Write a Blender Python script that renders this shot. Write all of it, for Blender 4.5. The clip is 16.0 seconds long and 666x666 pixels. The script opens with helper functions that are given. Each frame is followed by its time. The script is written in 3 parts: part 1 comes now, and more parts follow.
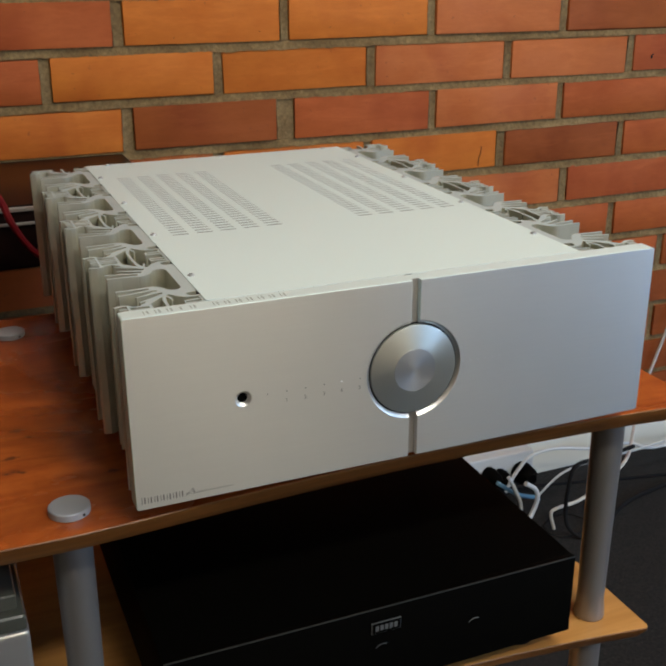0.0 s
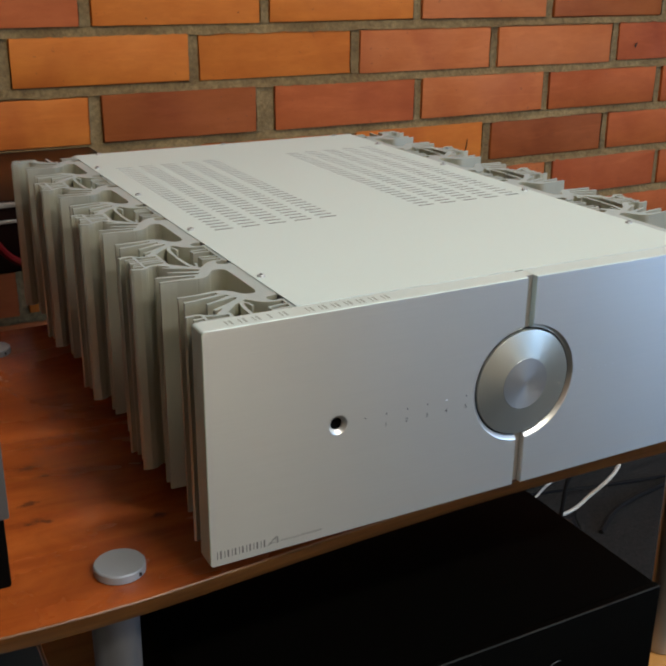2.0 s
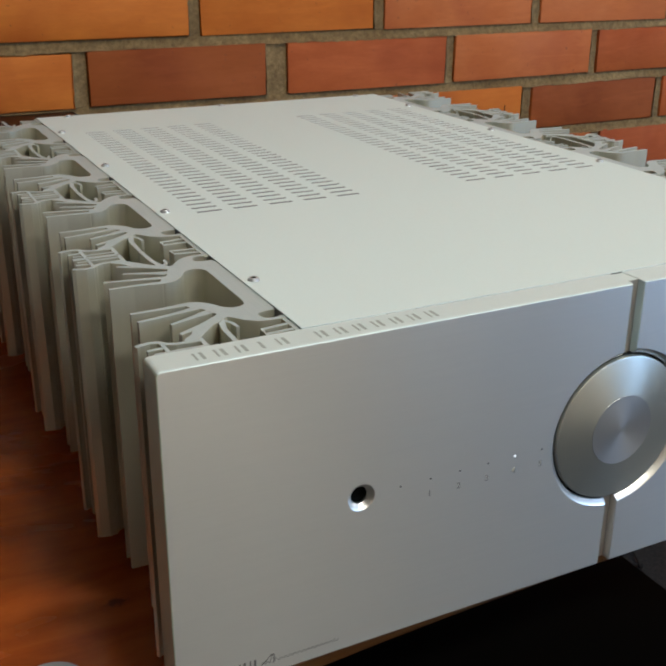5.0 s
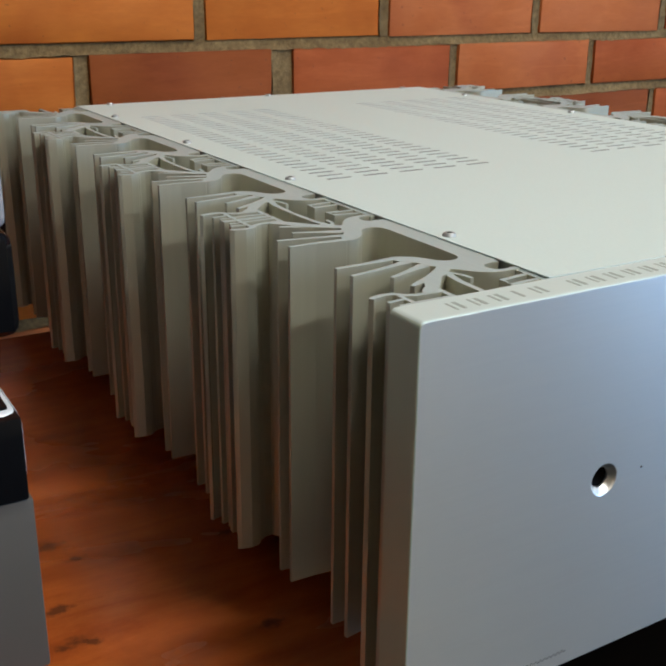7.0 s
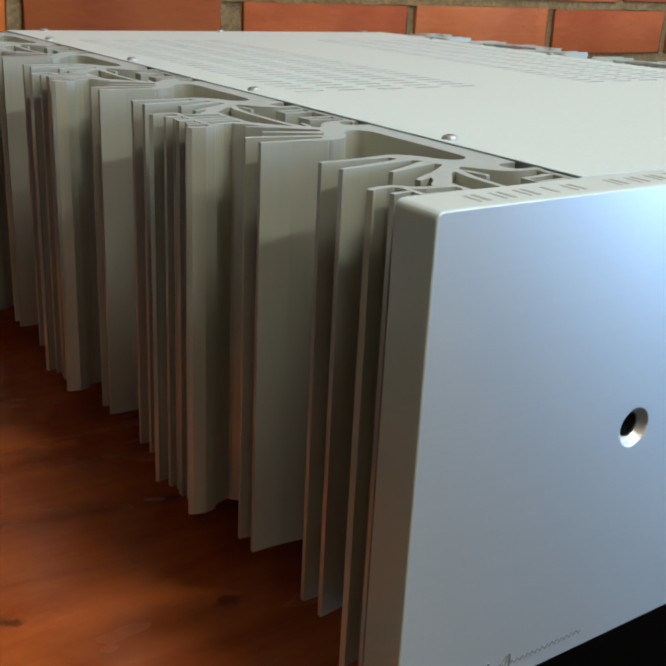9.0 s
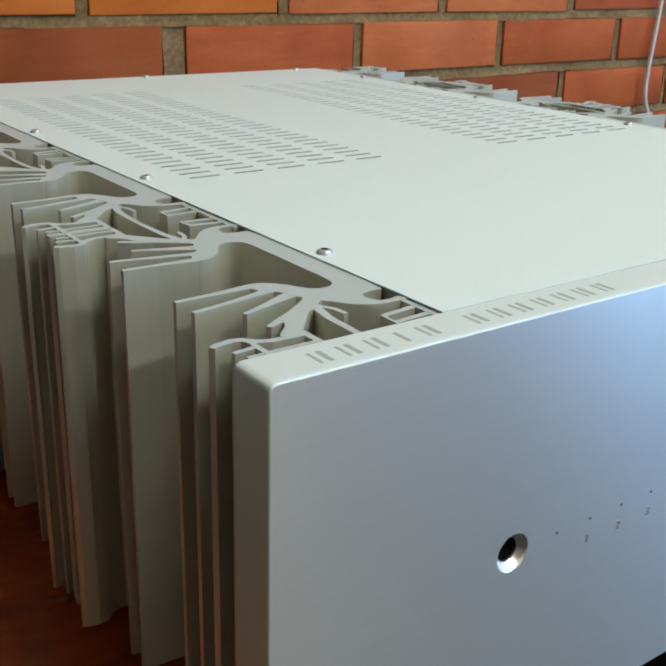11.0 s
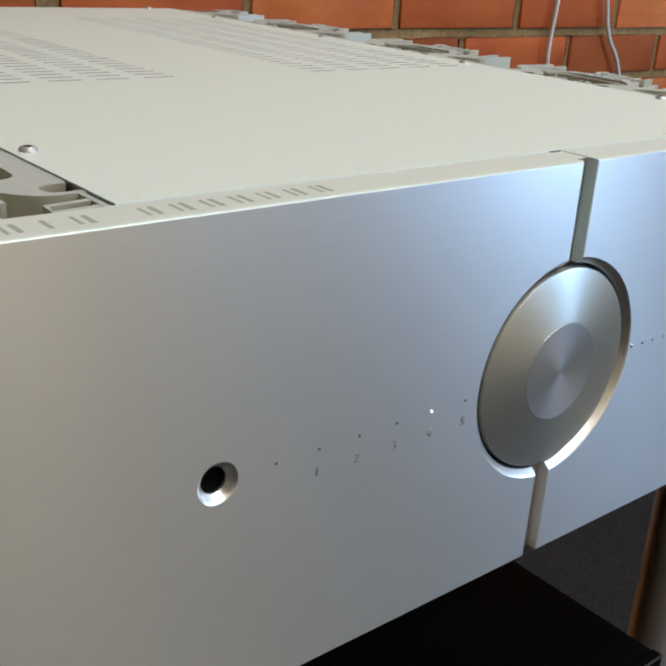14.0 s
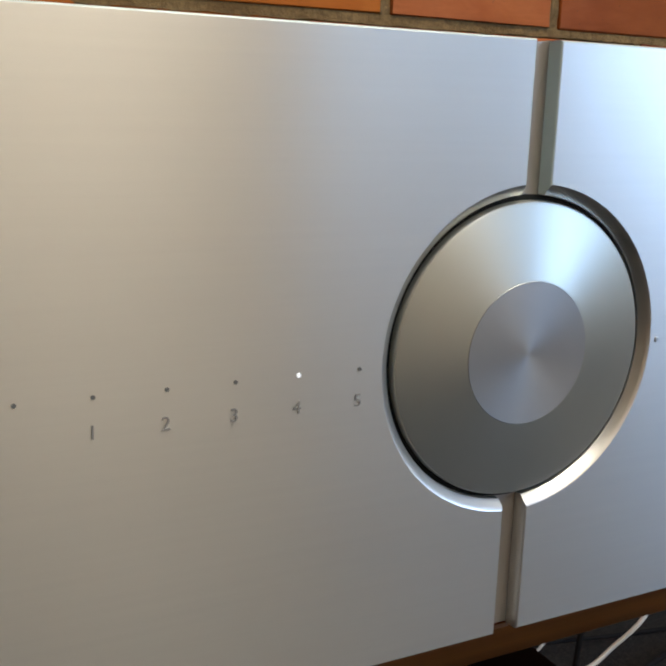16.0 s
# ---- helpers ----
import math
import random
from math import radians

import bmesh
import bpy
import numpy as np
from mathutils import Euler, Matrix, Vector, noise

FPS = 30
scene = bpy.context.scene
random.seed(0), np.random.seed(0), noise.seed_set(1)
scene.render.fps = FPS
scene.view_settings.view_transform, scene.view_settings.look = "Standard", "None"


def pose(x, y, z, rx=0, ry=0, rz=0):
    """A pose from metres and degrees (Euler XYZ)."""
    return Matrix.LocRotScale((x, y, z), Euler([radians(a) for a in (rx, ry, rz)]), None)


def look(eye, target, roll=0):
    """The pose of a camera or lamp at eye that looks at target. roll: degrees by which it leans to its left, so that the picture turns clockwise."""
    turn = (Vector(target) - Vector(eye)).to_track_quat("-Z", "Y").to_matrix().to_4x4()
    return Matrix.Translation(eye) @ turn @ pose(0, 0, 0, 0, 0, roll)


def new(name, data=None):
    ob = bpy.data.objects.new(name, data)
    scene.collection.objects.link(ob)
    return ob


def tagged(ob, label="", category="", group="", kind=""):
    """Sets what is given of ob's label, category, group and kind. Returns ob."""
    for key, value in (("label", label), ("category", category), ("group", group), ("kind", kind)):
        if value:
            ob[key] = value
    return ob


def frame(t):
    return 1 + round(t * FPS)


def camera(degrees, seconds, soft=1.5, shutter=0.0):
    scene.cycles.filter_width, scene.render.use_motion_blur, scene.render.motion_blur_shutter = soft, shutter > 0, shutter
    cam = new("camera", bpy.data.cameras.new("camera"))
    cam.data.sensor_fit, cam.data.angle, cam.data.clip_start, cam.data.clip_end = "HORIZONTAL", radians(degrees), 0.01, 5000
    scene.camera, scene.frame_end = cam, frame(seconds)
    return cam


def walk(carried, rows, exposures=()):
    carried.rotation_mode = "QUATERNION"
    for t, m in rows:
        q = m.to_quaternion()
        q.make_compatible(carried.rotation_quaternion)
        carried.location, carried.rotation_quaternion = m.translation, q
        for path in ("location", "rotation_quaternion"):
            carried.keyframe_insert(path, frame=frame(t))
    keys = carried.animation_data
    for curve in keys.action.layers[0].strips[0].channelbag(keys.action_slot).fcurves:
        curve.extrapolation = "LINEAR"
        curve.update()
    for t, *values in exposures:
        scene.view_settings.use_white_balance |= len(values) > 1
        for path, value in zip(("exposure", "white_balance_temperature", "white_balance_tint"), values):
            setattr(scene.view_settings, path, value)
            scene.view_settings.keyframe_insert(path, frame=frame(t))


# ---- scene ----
cam = camera(37.3, 16.0, soft=2.5)
PATH = [
    (0, (-0.332, -0.636, 1.064), (0.382, 1.089, 0.347), -0.2),
    (0.5, (-0.338, -0.614, 1.052), (0.423, 1.094, 0.341), 0.7),
    (1, (-0.355, -0.593, 1.052), (0.406, 1.107, 0.324), 0.7),
    (1.5, (-0.358, -0.54, 1.034), (0.457, 1.135, 0.307), 0.6),
    (2, (-0.396, -0.473, 1.021), (0.483, 1.179, 0.314), 0.5),
    (2.5, (-0.411, -0.441, 1.017), (0.549, 1.16, 0.3), 0.2),
    (3, (-0.389, -0.419, 1.009), (0.534, 1.203, 0.291), 0.7),
    (5.5, (-0.31, -0.294, 0.97), (0.526, 1.357, 0.211), 0.4),
    (6, (-0.344, -0.278, 0.961), (0.532, 1.356, 0.211), 1.3),
    (6.5, (-0.374, -0.248, 0.949), (0.532, 1.374, 0.209), 1.4),
    (7, (-0.387, -0.219, 0.927), (0.587, 1.39, 0.248), 0.6),
    (7.5, (-0.394, -0.202, 0.914), (0.61, 1.397, 0.253), 1.7),
    (8, (-0.392, -0.189, 0.896), (0.636, 1.386, 0.218), 2.5),
    (8.5, (-0.377, -0.177, 0.886), (0.678, 1.375, 0.195), 2.8),
    (9, (-0.37, -0.168, 0.884), (0.706, 1.367, 0.187), 2.8),
    (9.5, (-0.358, -0.171, 0.888), (0.734, 1.356, 0.197), 2.2),
    (10, (-0.349, -0.173, 0.902), (0.746, 1.355, 0.22), 1.7),
    (12.5, (-0.311, -0.159, 0.926), (0.829, 1.286, 0.143), 1.5),
    (13, (-0.303, -0.165, 0.918), (0.865, 1.255, 0.131), 1.9),
    (13.5, (-0.277, -0.179, 0.905), (0.938, 1.21, 0.134), 3.4),
    (14, (-0.266, -0.19, 0.894), (0.939, 1.223, 0.15), 3.8),
    (14.5, (-0.253, -0.195, 0.868), (0.863, 1.338, 0.231), 4.5),
    (15, (-0.224, -0.197, 0.838), (0.803, 1.441, 0.326), 4.4),
    (15.5, (-0.185, -0.187, 0.82), (0.733, 1.529, 0.363), 2.8),
    (16, (-0.152, -0.186, 0.816), (0.761, 1.536, 0.368), 1.8),
]
LIGHTING = [(0, -0.05, 6550, 8), (2.5, -0.1, 6450, 8), (5.5, -0.05, 6300, 8), (7.5, 0.17, 6150, 5), (10, 0.26, 5950, 4), (12.5, 0.1, 6080, 5), (14, 0.05, 6550, 9), (16, -0.25, 6950, 12)]
walk(cam, [(t, look(eye, target, roll)) for t, eye, target, roll in PATH], LIGHTING)

# ---- light ----
Z0 = 0.68          # underside of the amplifier's front panel
SHELF = 0.668      # top of the upper shelf
WALL_Y = 0.948
world = bpy.data.worlds.new("sky")
scene.world = world
world.use_nodes = True
wn = world.node_tree.nodes
sky = wn.new("ShaderNodeTexSky")
sky.sky_type, sky.sun_disc = "NISHITA", False
sky.sun_elevation, sky.sun_rotation = radians(35), radians(200)
world.node_tree.links.new(sky.outputs[0], wn["Background"].inputs[0])
wn["Background"].inputs[1].default_value = 0.10


def area(name, m, sx, sy, watts, colour):
    d = bpy.data.lights.new(name, "AREA")
    d.shape, d.size, d.size_y, d.energy, d.color = "RECTANGLE", sx, sy, watts, colour
    ob = new(name, d)
    ob.matrix_world = m
    return ob


# daylight through the window in the wall behind the camera, and the ceiling lamps
PANES = ((1.16, 2.06, 6), (2.14, 2.76, 14), (2.92, 3.32, 58), (3.44, 3.94, 14))
# the second lamp is unseen, added to brighten the lid and the bricks
LAMPS = ((0.35, -1.60, 31), (0.58, -0.40, 21))
for a, b, watts in PANES:
    area("window_daylight", look(((a + b) / 2, -2.40, 1.55), ((a + b) / 2, 0, 1.35)), b - a, 1.18, watts, (0.37, 0.60, 1.0))
for lx, ly, watts in LAMPS:
    area("lamp_light", look((lx, ly, 2.50), (lx, ly, 0)), 0.85, 0.16, watts, (1.0, 0.985, 0.90))


# ---- materials ----
def material(name, colour, rough=0.5, metal=0.0, **more):
    m = bpy.data.materials.new(name)
    m.use_nodes = True
    b = m.node_tree.nodes["Principled BSDF"]
    b.inputs["Base Color"].default_value = (*colour, 1)
    b.inputs["Roughness"].default_value = rough
    b.inputs["Metallic"].default_value = metal
    for key, value in more.items():
        b.inputs[key.replace("_", " ")].default_value = value
    return m


def nd(m, kind, **props):
    n = m.node_tree.nodes.new(kind)
    for key, value in props.items():
        if key in n.inputs:
            n.inputs[key].default_value = value
    return n


def link(m, a, b):
    m.node_tree.links.new(a, b)


def bsdf(m):
    return m.node_tree.nodes["Principled BSDF"]


def coords(m, scale):
    tc, mp = nd(m, "ShaderNodeTexCoord"), nd(m, "ShaderNodeMapping")
    mp.inputs["Scale"].default_value = scale
    link(m, tc.outputs["Object"], mp.inputs["Vector"])
    return mp.outputs[0]


def noise_tex(m, scale, size, detail=4, rough=0.55, distortion=0.0):
    n = nd(m, "ShaderNodeTexNoise", Scale=size, Detail=detail, Roughness=rough, Distortion=distortion)
    link(m, coords(m, scale), n.inputs["Vector"])
    return n.outputs["Fac"]


def ramp(m, fac, *stops):
    r = nd(m, "ShaderNodeValToRGB")
    e = r.color_ramp.elements
    while len(e) < len(stops):
        e.new(0.5)
    for el, (p, c) in zip(e, stops):
        el.position, el.color = p, (*c, 1) if len(c) == 3 else c
    link(m, fac, r.inputs[0])
    return r.outputs[0]


def spread(m, fac, lo, hi, a=0.3, b=0.7):
    r = nd(m, "ShaderNodeMapRange")
    for k, v in zip(("From Min", "From Max", "To Min", "To Max"), (a, b, lo, hi)):
        r.inputs[k].default_value = v
    link(m, fac, r.inputs["Value"])
    return r.outputs[0]


def mix(m, kind, fac, a, b):
    n = m.node_tree.nodes.new("ShaderNodeMix")
    n.data_type, n.blend_type = "RGBA", kind
    for sock, v in ((n.inputs[0], fac), (n.inputs[6], a), (n.inputs[7], b)):
        if isinstance(v, (int, float)):
            sock.default_value = v
        elif isinstance(v, tuple):
            sock.default_value = (*v, 1)
        else:
            link(m, v, sock)
    return n.outputs[2]


def bump(m, fac, strength, distance):
    n = nd(m, "ShaderNodeBump", Strength=strength, Distance=distance)
    link(m, fac, n.inputs["Height"])
    link(m, n.outputs[0], bsdf(m).inputs["Normal"])


def brushed(name, colour, rough, aniso, tangent, grain, relief, wear=0.05, streak=0.05):
    """Brushed metal: tangent is the way across the brush lines, grain the noise scale."""
    m = material(name, colour, rough, 1.0, Anisotropic=aniso)
    if tangent == "radial":
        tc = nd(m, "ShaderNodeTexCoord")
        link(m, tc.outputs["Object"], bsdf(m).inputs["Tangent"])
    else:
        v = nd(m, "ShaderNodeCombineXYZ")
        for k, value in zip("XYZ", tangent):
            v.inputs[k].default_value = value
        link(m, v.outputs[0], bsdf(m).inputs["Tangent"])
    fine = noise_tex(m, grain, 1.0, 3)
    wide = noise_tex(m, (3, 3, 3), 2.0, 3)
    link(m, spread(m, fine, rough * (1 - wear), rough * (1 + wear)), bsdf(m).inputs["Roughness"])
    dim = tuple(c * 0.95 for c in colour)
    tone = mix(m, "MIX", spread(m, wide, 0, 1), colour, dim)
    link(m, mix(m, "MULTIPLY", spread(m, fine, 0, streak), tone, (0.3, 0.3, 0.3)), bsdf(m).inputs["Base Color"])
    if relief:
        bump(m, fine, relief, 0.0002)
    return m


PANEL = brushed("brushed_panel", (0.78, 0.765, 0.72), 0.288, 0.92, (0, 0, 1), (14, 40, 640), 0.0, 0.035, 0.03)
bsdf(PANEL).inputs["Metallic"].default_value = 0.84
KNOBFACE = brushed("turned_knob_face", (0.45, 0.455, 0.455), 0.46, 0.45, "radial", (40, 40, 40), 0.0)
bsdf(KNOBFACE).inputs["Metallic"].default_value = 0.82
KNOB = brushed("turned_knob", (0.52, 0.53, 0.48), 0.38, 0.5, "radial", (40, 40, 40), 0.0)
bsdf(KNOB).inputs["Metallic"].default_value = 0.82
# groove floor, a darker tone than the panel plates
GROOVE = material("darker_groove", (0.47, 0.43, 0.39), 0.42, 0.65)
CHAMFER = material("bright_chamfer", (0.80, 0.79, 0.76), 0.38, 1.0)
ANODIZED = brushed("anodized_fins", (0.575, 0.56, 0.445), 0.36, 0.35, (1, 0, 0), (300, 300, 8), 0.03)
bsdf(ANODIZED).inputs["Metallic"].default_value = 0.52
SAWN = material("sawn_fin_ends", (0.47, 0.535, 0.52), 0.46, 0.2)
link(SAWN, spread(SAWN, noise_tex(SAWN, (900, 60, 60), 1.0, 3), 0.38, 0.55), bsdf(SAWN).inputs["Roughness"])
BLASTED = material("satin_panel_edge", (0.66, 0.74, 0.71), 0.42, 0.15)
bump(BLASTED, noise_tex(BLASTED, (1, 1, 1), 1800, 2), 0.05, 0.0002)
# the satin edge again, darkened and greened to paint the flank's shade
FLANKSHADE = material("shaded_panel_flank", (0.57, 0.63, 0.50), 0.45, 0.20)
# flat grey that paints the shadow of the engraved letters
ENGRAVED = material("engraving_shade", (0.36, 0.41, 0.37), 0.55, 0.2)

LID = material("white_lid_paint", (0.65, 0.735, 0.70), 0.42, 0.0)
link(LID, spread(LID, noise_tex(LID, (1, 1, 1), 900, 2), 0.36, 0.50), bsdf(LID).inputs["Roughness"])
bump(LID, noise_tex(LID, (1, 1, 1), 1400, 2), 0.06, 0.0002)
# near-black that paints the shade inside gaps, sockets and holes
HOLLOWSHADE = material("hollow_shade", (0.02, 0.02, 0.018), 0.8, 0.0, Specular_IOR_Level=0.1)
# shade painted on the walls of the vent slots, greyer than the lid
SLOTSHADE = material("slot_shade", (0.42, 0.43, 0.41), 0.6, 0.0)
CHASSIS = material("chassis_grey", (0.30, 0.30, 0.28), 0.45, 0.6)
SCREW = material("screw_steel", (0.46, 0.46, 0.45), 0.48, 0.6)
LETTER = material("grey_lettering", (0.17, 0.16, 0.145), 0.6)
PALEINK = material("grey_print", (0.28, 0.27, 0.25), 0.6)
INK = material("dark_print", (0.15, 0.15, 0.14), 0.6)
LED = material("lit_led", (0.9, 0.95, 1.0), 0.4, 0.0)
bsdf(LED).inputs["Emission Color"].default_value = (0.85, 0.93, 1, 1)
bsdf(LED).inputs["Emission Strength"].default_value = 0.9
RUBBER = material("black_rubber", (0.010, 0.009, 0.009), 0.75, 0.0, Specular_IOR_Level=0.12)

WOOD = material("cherry_veneer", (0.40, 0.12, 0.03), 0.36, 0.0, Coat_Weight=0.2, Coat_Roughness=0.25)
grain = noise_tex(WOOD, (1.3, 11, 6), 2.4, 6, 0.62, 2.2)
wide = noise_tex(WOOD, (1.3, 2.6, 1), 3.4, 4, 0.6, 1.2)
blotch = noise_tex(WOOD, (1, 1.4, 1), 11.0, 6, 0.7, 0.6)
col = ramp(WOOD, grain, (0.22, (0.35, 0.072, 0.012)), (0.50, (0.46, 0.106, 0.018)), (0.78, (0.57, 0.150, 0.028)))
col = mix(WOOD, "MULTIPLY", spread(WOOD, wide, 0.0, 0.65), col, (0.55, 0.36, 0.28))
col = mix(WOOD, "MULTIPLY", spread(WOOD, blotch, 0.0, 0.75), col, (0.52, 0.37, 0.29))
KNOTS_AT = ((-0.291, 0.202, 0.0070), (-0.211, 0.172, 0.0050), (-0.301, 0.150, 0.0060), (-0.225, 0.096, 0.0050), (-0.303, 0.125, 0.0055), (-0.282, 0.186, 0.0040), (-0.294, 0.122, 0.0040))
wobble = noise_tex(WOOD, (1, 1, 1), 160, 3, 0.6)
for kx, ky, kr in KNOTS_AT:
    tc, away = nd(WOOD, "ShaderNodeTexCoord"), nd(WOOD, "ShaderNodeMapping")
    away.inputs["Location"].default_value = (-kx / kr, -1.7 * ky / kr, 0)
    away.inputs["Scale"].default_value = (1 / kr, 1.7 / kr, 0)
    link(WOOD, tc.outputs["Object"], away.inputs["Vector"])
    far = nd(WOOD, "ShaderNodeVectorMath")
    far.operation = "LENGTH"
    link(WOOD, away.outputs[0], far.inputs[0])
    ragged = nd(WOOD, "ShaderNodeMath")
    ragged.operation = "ADD"
    link(WOOD, far.outputs["Value"], ragged.inputs[0])
    link(WOOD, spread(WOOD, wobble, -0.7, 0.7), ragged.inputs[1])
    spot = ramp(WOOD, spread(WOOD, ragged.outputs[0], 0, 1, 0, 4), (0.10, (0.9, 0.9, 0.9)), (0.22, (0.45, 0.45, 0.45)), (0.32, (0.12, 0.12, 0.12)), (0.8, (0, 0, 0)))
    col = mix(WOOD, "MIX", spot, col, (0.09, 0.022, 0.008))
link(WOOD, col, bsdf(WOOD).inputs["Base Color"])
link(WOOD, spread(WOOD, wide, 0.22, 0.32), bsdf(WOOD).inputs["Roughness"])
bump(WOOD, grain, 0.04, 0.0005)

LOWWOOD = material("beech_veneer", (0.52, 0.26, 0.09), 0.38)
g2 = noise_tex(LOWWOOD, (2, 26, 6), 2.4, 5, 0.6, 0.5)
link(LOWWOOD, ramp(LOWWOOD, g2, (0.3, (0.42, 0.185, 0.045)), (0.7, (0.58, 0.285, 0.085))), bsdf(LOWWOOD).inputs["Base Color"])


# golden edge banding, darkened so the shelf fronts carry their shade
EDGEWOOD = material("shaded_golden_edge", (0.40, 0.17, 0.035), 0.42)
eg = noise_tex(EDGEWOOD, (3, 20, 60), 2.0, 4)
link(EDGEWOOD, ramp(EDGEWOOD, eg, (0.3, (0.13, 0.044, 0.008)), (0.7, (0.23, 0.086, 0.017))), bsdf(EDGEWOOD).inputs["Base Color"])


def brick_material(name, light, dark):
    m = material(name, light, 0.75, 0.0, Specular_IOR_Level=0.25)
    info = nd(m, "ShaderNodeObjectInfo")

    def own(scale, size, detail=4, rough=0.55, distortion=0.0):
        # a pattern that differs from brick to brick
        n = nd(m, "ShaderNodeTexNoise", Scale=size, Detail=detail, Roughness=rough, Distortion=distortion)
        far = nd(m, "ShaderNodeVectorMath")
        far.operation = "MULTIPLY_ADD"
        link(m, info.outputs["Random"], far.inputs[0])
        far.inputs[1].default_value = (61, 37, 83)
        link(m, coords(m, scale), far.inputs[2])
        link(m, far.outputs[0], n.inputs["Vector"])
        return n.outputs["Fac"]

    blot = own((6, 5, 9), 1.3, 4)
    grainy = own((40, 40, 160), 1.0, 5, 0.7)
    shift = nd(m, "ShaderNodeMath")
    shift.operation = "MULTIPLY_ADD"
    link(m, info.outputs["Random"], shift.inputs[0])
    shift.inputs[1].default_value = 0.5
    link(m, spread(m, blot, -0.15, 0.65), shift.inputs[2])
    c = mix(m, "MIX", shift.outputs[0], light, dark)
    pale = own((4, 4, 26), 1.6, 5, 0.65, 0.8)
    scorch = own((5, 5, 3), 1.2, 3, 0.5, 0.4)
    c = mix(m, "MIX", spread(m, pale, 0.0, 0.5, 0.50, 0.78), c, tuple(1.22 * v + 0.01 for v in light))
    c = mix(m, "MULTIPLY", spread(m, grainy, 0.0, 0.35), c, (0.72, 0.62, 0.55))
    c = mix(m, "MULTIPLY", spread(m, scorch, 0.0, 0.7, 0.5, 0.72), c, (0.66, 0.46, 0.42))
    specks = own((1, 1, 1), 120, 2)
    c = mix(m, "MIX", ramp(m, specks, (0.70, (0, 0, 0)), (0.78, (0.5, 0.5, 0.5))), c, (0.10, 0.04, 0.02))
    link(m, c, bsdf(m).inputs["Base Color"])
    link(m, spread(m, blot, 0.62, 0.80), bsdf(m).inputs["Roughness"])
    bump(m, grainy, 0.25, 0.0012)
    return m


ORANGE = brick_material("orange_brick", (0.62, 0.175, 0.018), (0.50, 0.120, 0.014))
SALMON = brick_material("salmon_brick", (0.56, 0.165, 0.046), (0.45, 0.112, 0.024))
RED = brick_material("red_brick", (0.48, 0.112, 0.022), (0.34, 0.066, 0.014))
DARKRED = brick_material("dark_red_brick", (0.35, 0.084, 0.014), (0.25, 0.056, 0.010))
MORTAR = material("grey_mortar", (0.24, 0.20, 0.135), 0.95)
mm = noise_tex(MORTAR, (1, 1, 1), 150, 5, 0.75)
stain = noise_tex(MORTAR, (1, 1, 1), 14, 4, 0.6)
bed = ramp(MORTAR, mm, (0.3, (0.16, 0.094, 0.034)), (0.7, (0.385, 0.248, 0.105)))
link(MORTAR, mix(MORTAR, "MULTIPLY", spread(MORTAR, stain, 0.0, 0.85), bed, (0.50, 0.42, 0.30)), bsdf(MORTAR).inputs["Base Color"])
bump(MORTAR, mm, 0.7, 0.004)

CARPET = material("grey_carpet", (0.03, 0.03, 0.032), 0.95)
cf = noise_tex(CARPET, (1, 1, 1), 190, 3, 0.85)
link(CARPET, ramp(CARPET, cf, (0.44, (0.0012, 0.0010, 0.0008)), (0.70, (0.024, 0.0185, 0.0140))), bsdf(CARPET).inputs["Base Color"])
bump(CARPET, cf, 0.9, 0.004)
PLASTER = material("cream_plaster", (0.70, 0.585, 0.43), 0.9)
bump(PLASTER, noise_tex(PLASTER, (1, 1, 1), 90, 4), 0.1, 0.001)
# tone of the unseen west wall, dulled to cut bounce on the left fins
DULLWALL = material("dull_bounce_wall", (0.32, 0.27, 0.20), 0.9)
bump(DULLWALL, noise_tex(DULLWALL, (1, 1, 1), 90, 4), 0.1, 0.001)
# plaster of the unseen south wall, paled to brighten the front panel's reflection
BOUNCEPLASTER = material("bounce_cream_plaster", (0.86, 0.75, 0.60), 0.9)
bump(BOUNCEPLASTER, noise_tex(BOUNCEPLASTER, (1, 1, 1), 90, 4), 0.1, 0.001)
# tone of the unseen ceiling, dulled to deepen shade below it
DULLCEILING = material("dull_bounce_ceiling", (0.50, 0.485, 0.45), 0.9)
bump(DULLCEILING, noise_tex(DULLCEILING, (1, 1, 1), 60, 4), 0.2, 0.001)
WHITE = material("white_paint", (0.78, 0.78, 0.75), 0.5)
WHITEPLASTIC = material("white_plastic", (0.54, 0.54, 0.53), 0.4)
BLUEWIRE = material("blue_grey_plastic", (0.10, 0.22, 0.32), 0.4)
BLACK = material("satin_black", (0.0022, 0.0019, 0.0014), 0.6, 0.0, Specular_IOR_Level=0.03)
# grey of the light caught along the black amplifier's front edge
EDGEGLINT = material("edge_glint", (0.07, 0.07, 0.066), 0.45, 0.6)
bump(BLACK, noise_tex(BLACK, (1, 1, 1), 1500, 2), 0.08, 0.0002)
GLOSS = material("gloss_black", (0.005, 0.005, 0.006), 0.10, 0.0, Specular_IOR_Level=0.12)
SMOKE = material("smoked_glass", (0.07, 0.07, 0.055), 0.16)
SILVER = material("silver_paint", (0.52, 0.50, 0.47), 0.35, 0.7)
POST = material("grey_post_paint", (0.33, 0.305, 0.285), 0.36, 0.65)
PUCK = material("matt_puck", (0.36, 0.385, 0.41), 0.45, 0.2)
REDWIRE = material("red_cable", (0.17, 0.005, 0.010), 0.45)
# player grey, darkened to put the body's shadow into the paint
PLAYER = material("shaded_player_grey", (0.090, 0.080, 0.072), 0.45, 0.0)
DARKBOX = material("dark_lacquer", (0.010, 0.0045, 0.004), 0.30, 0.0, Specular_IOR_Level=0.12)
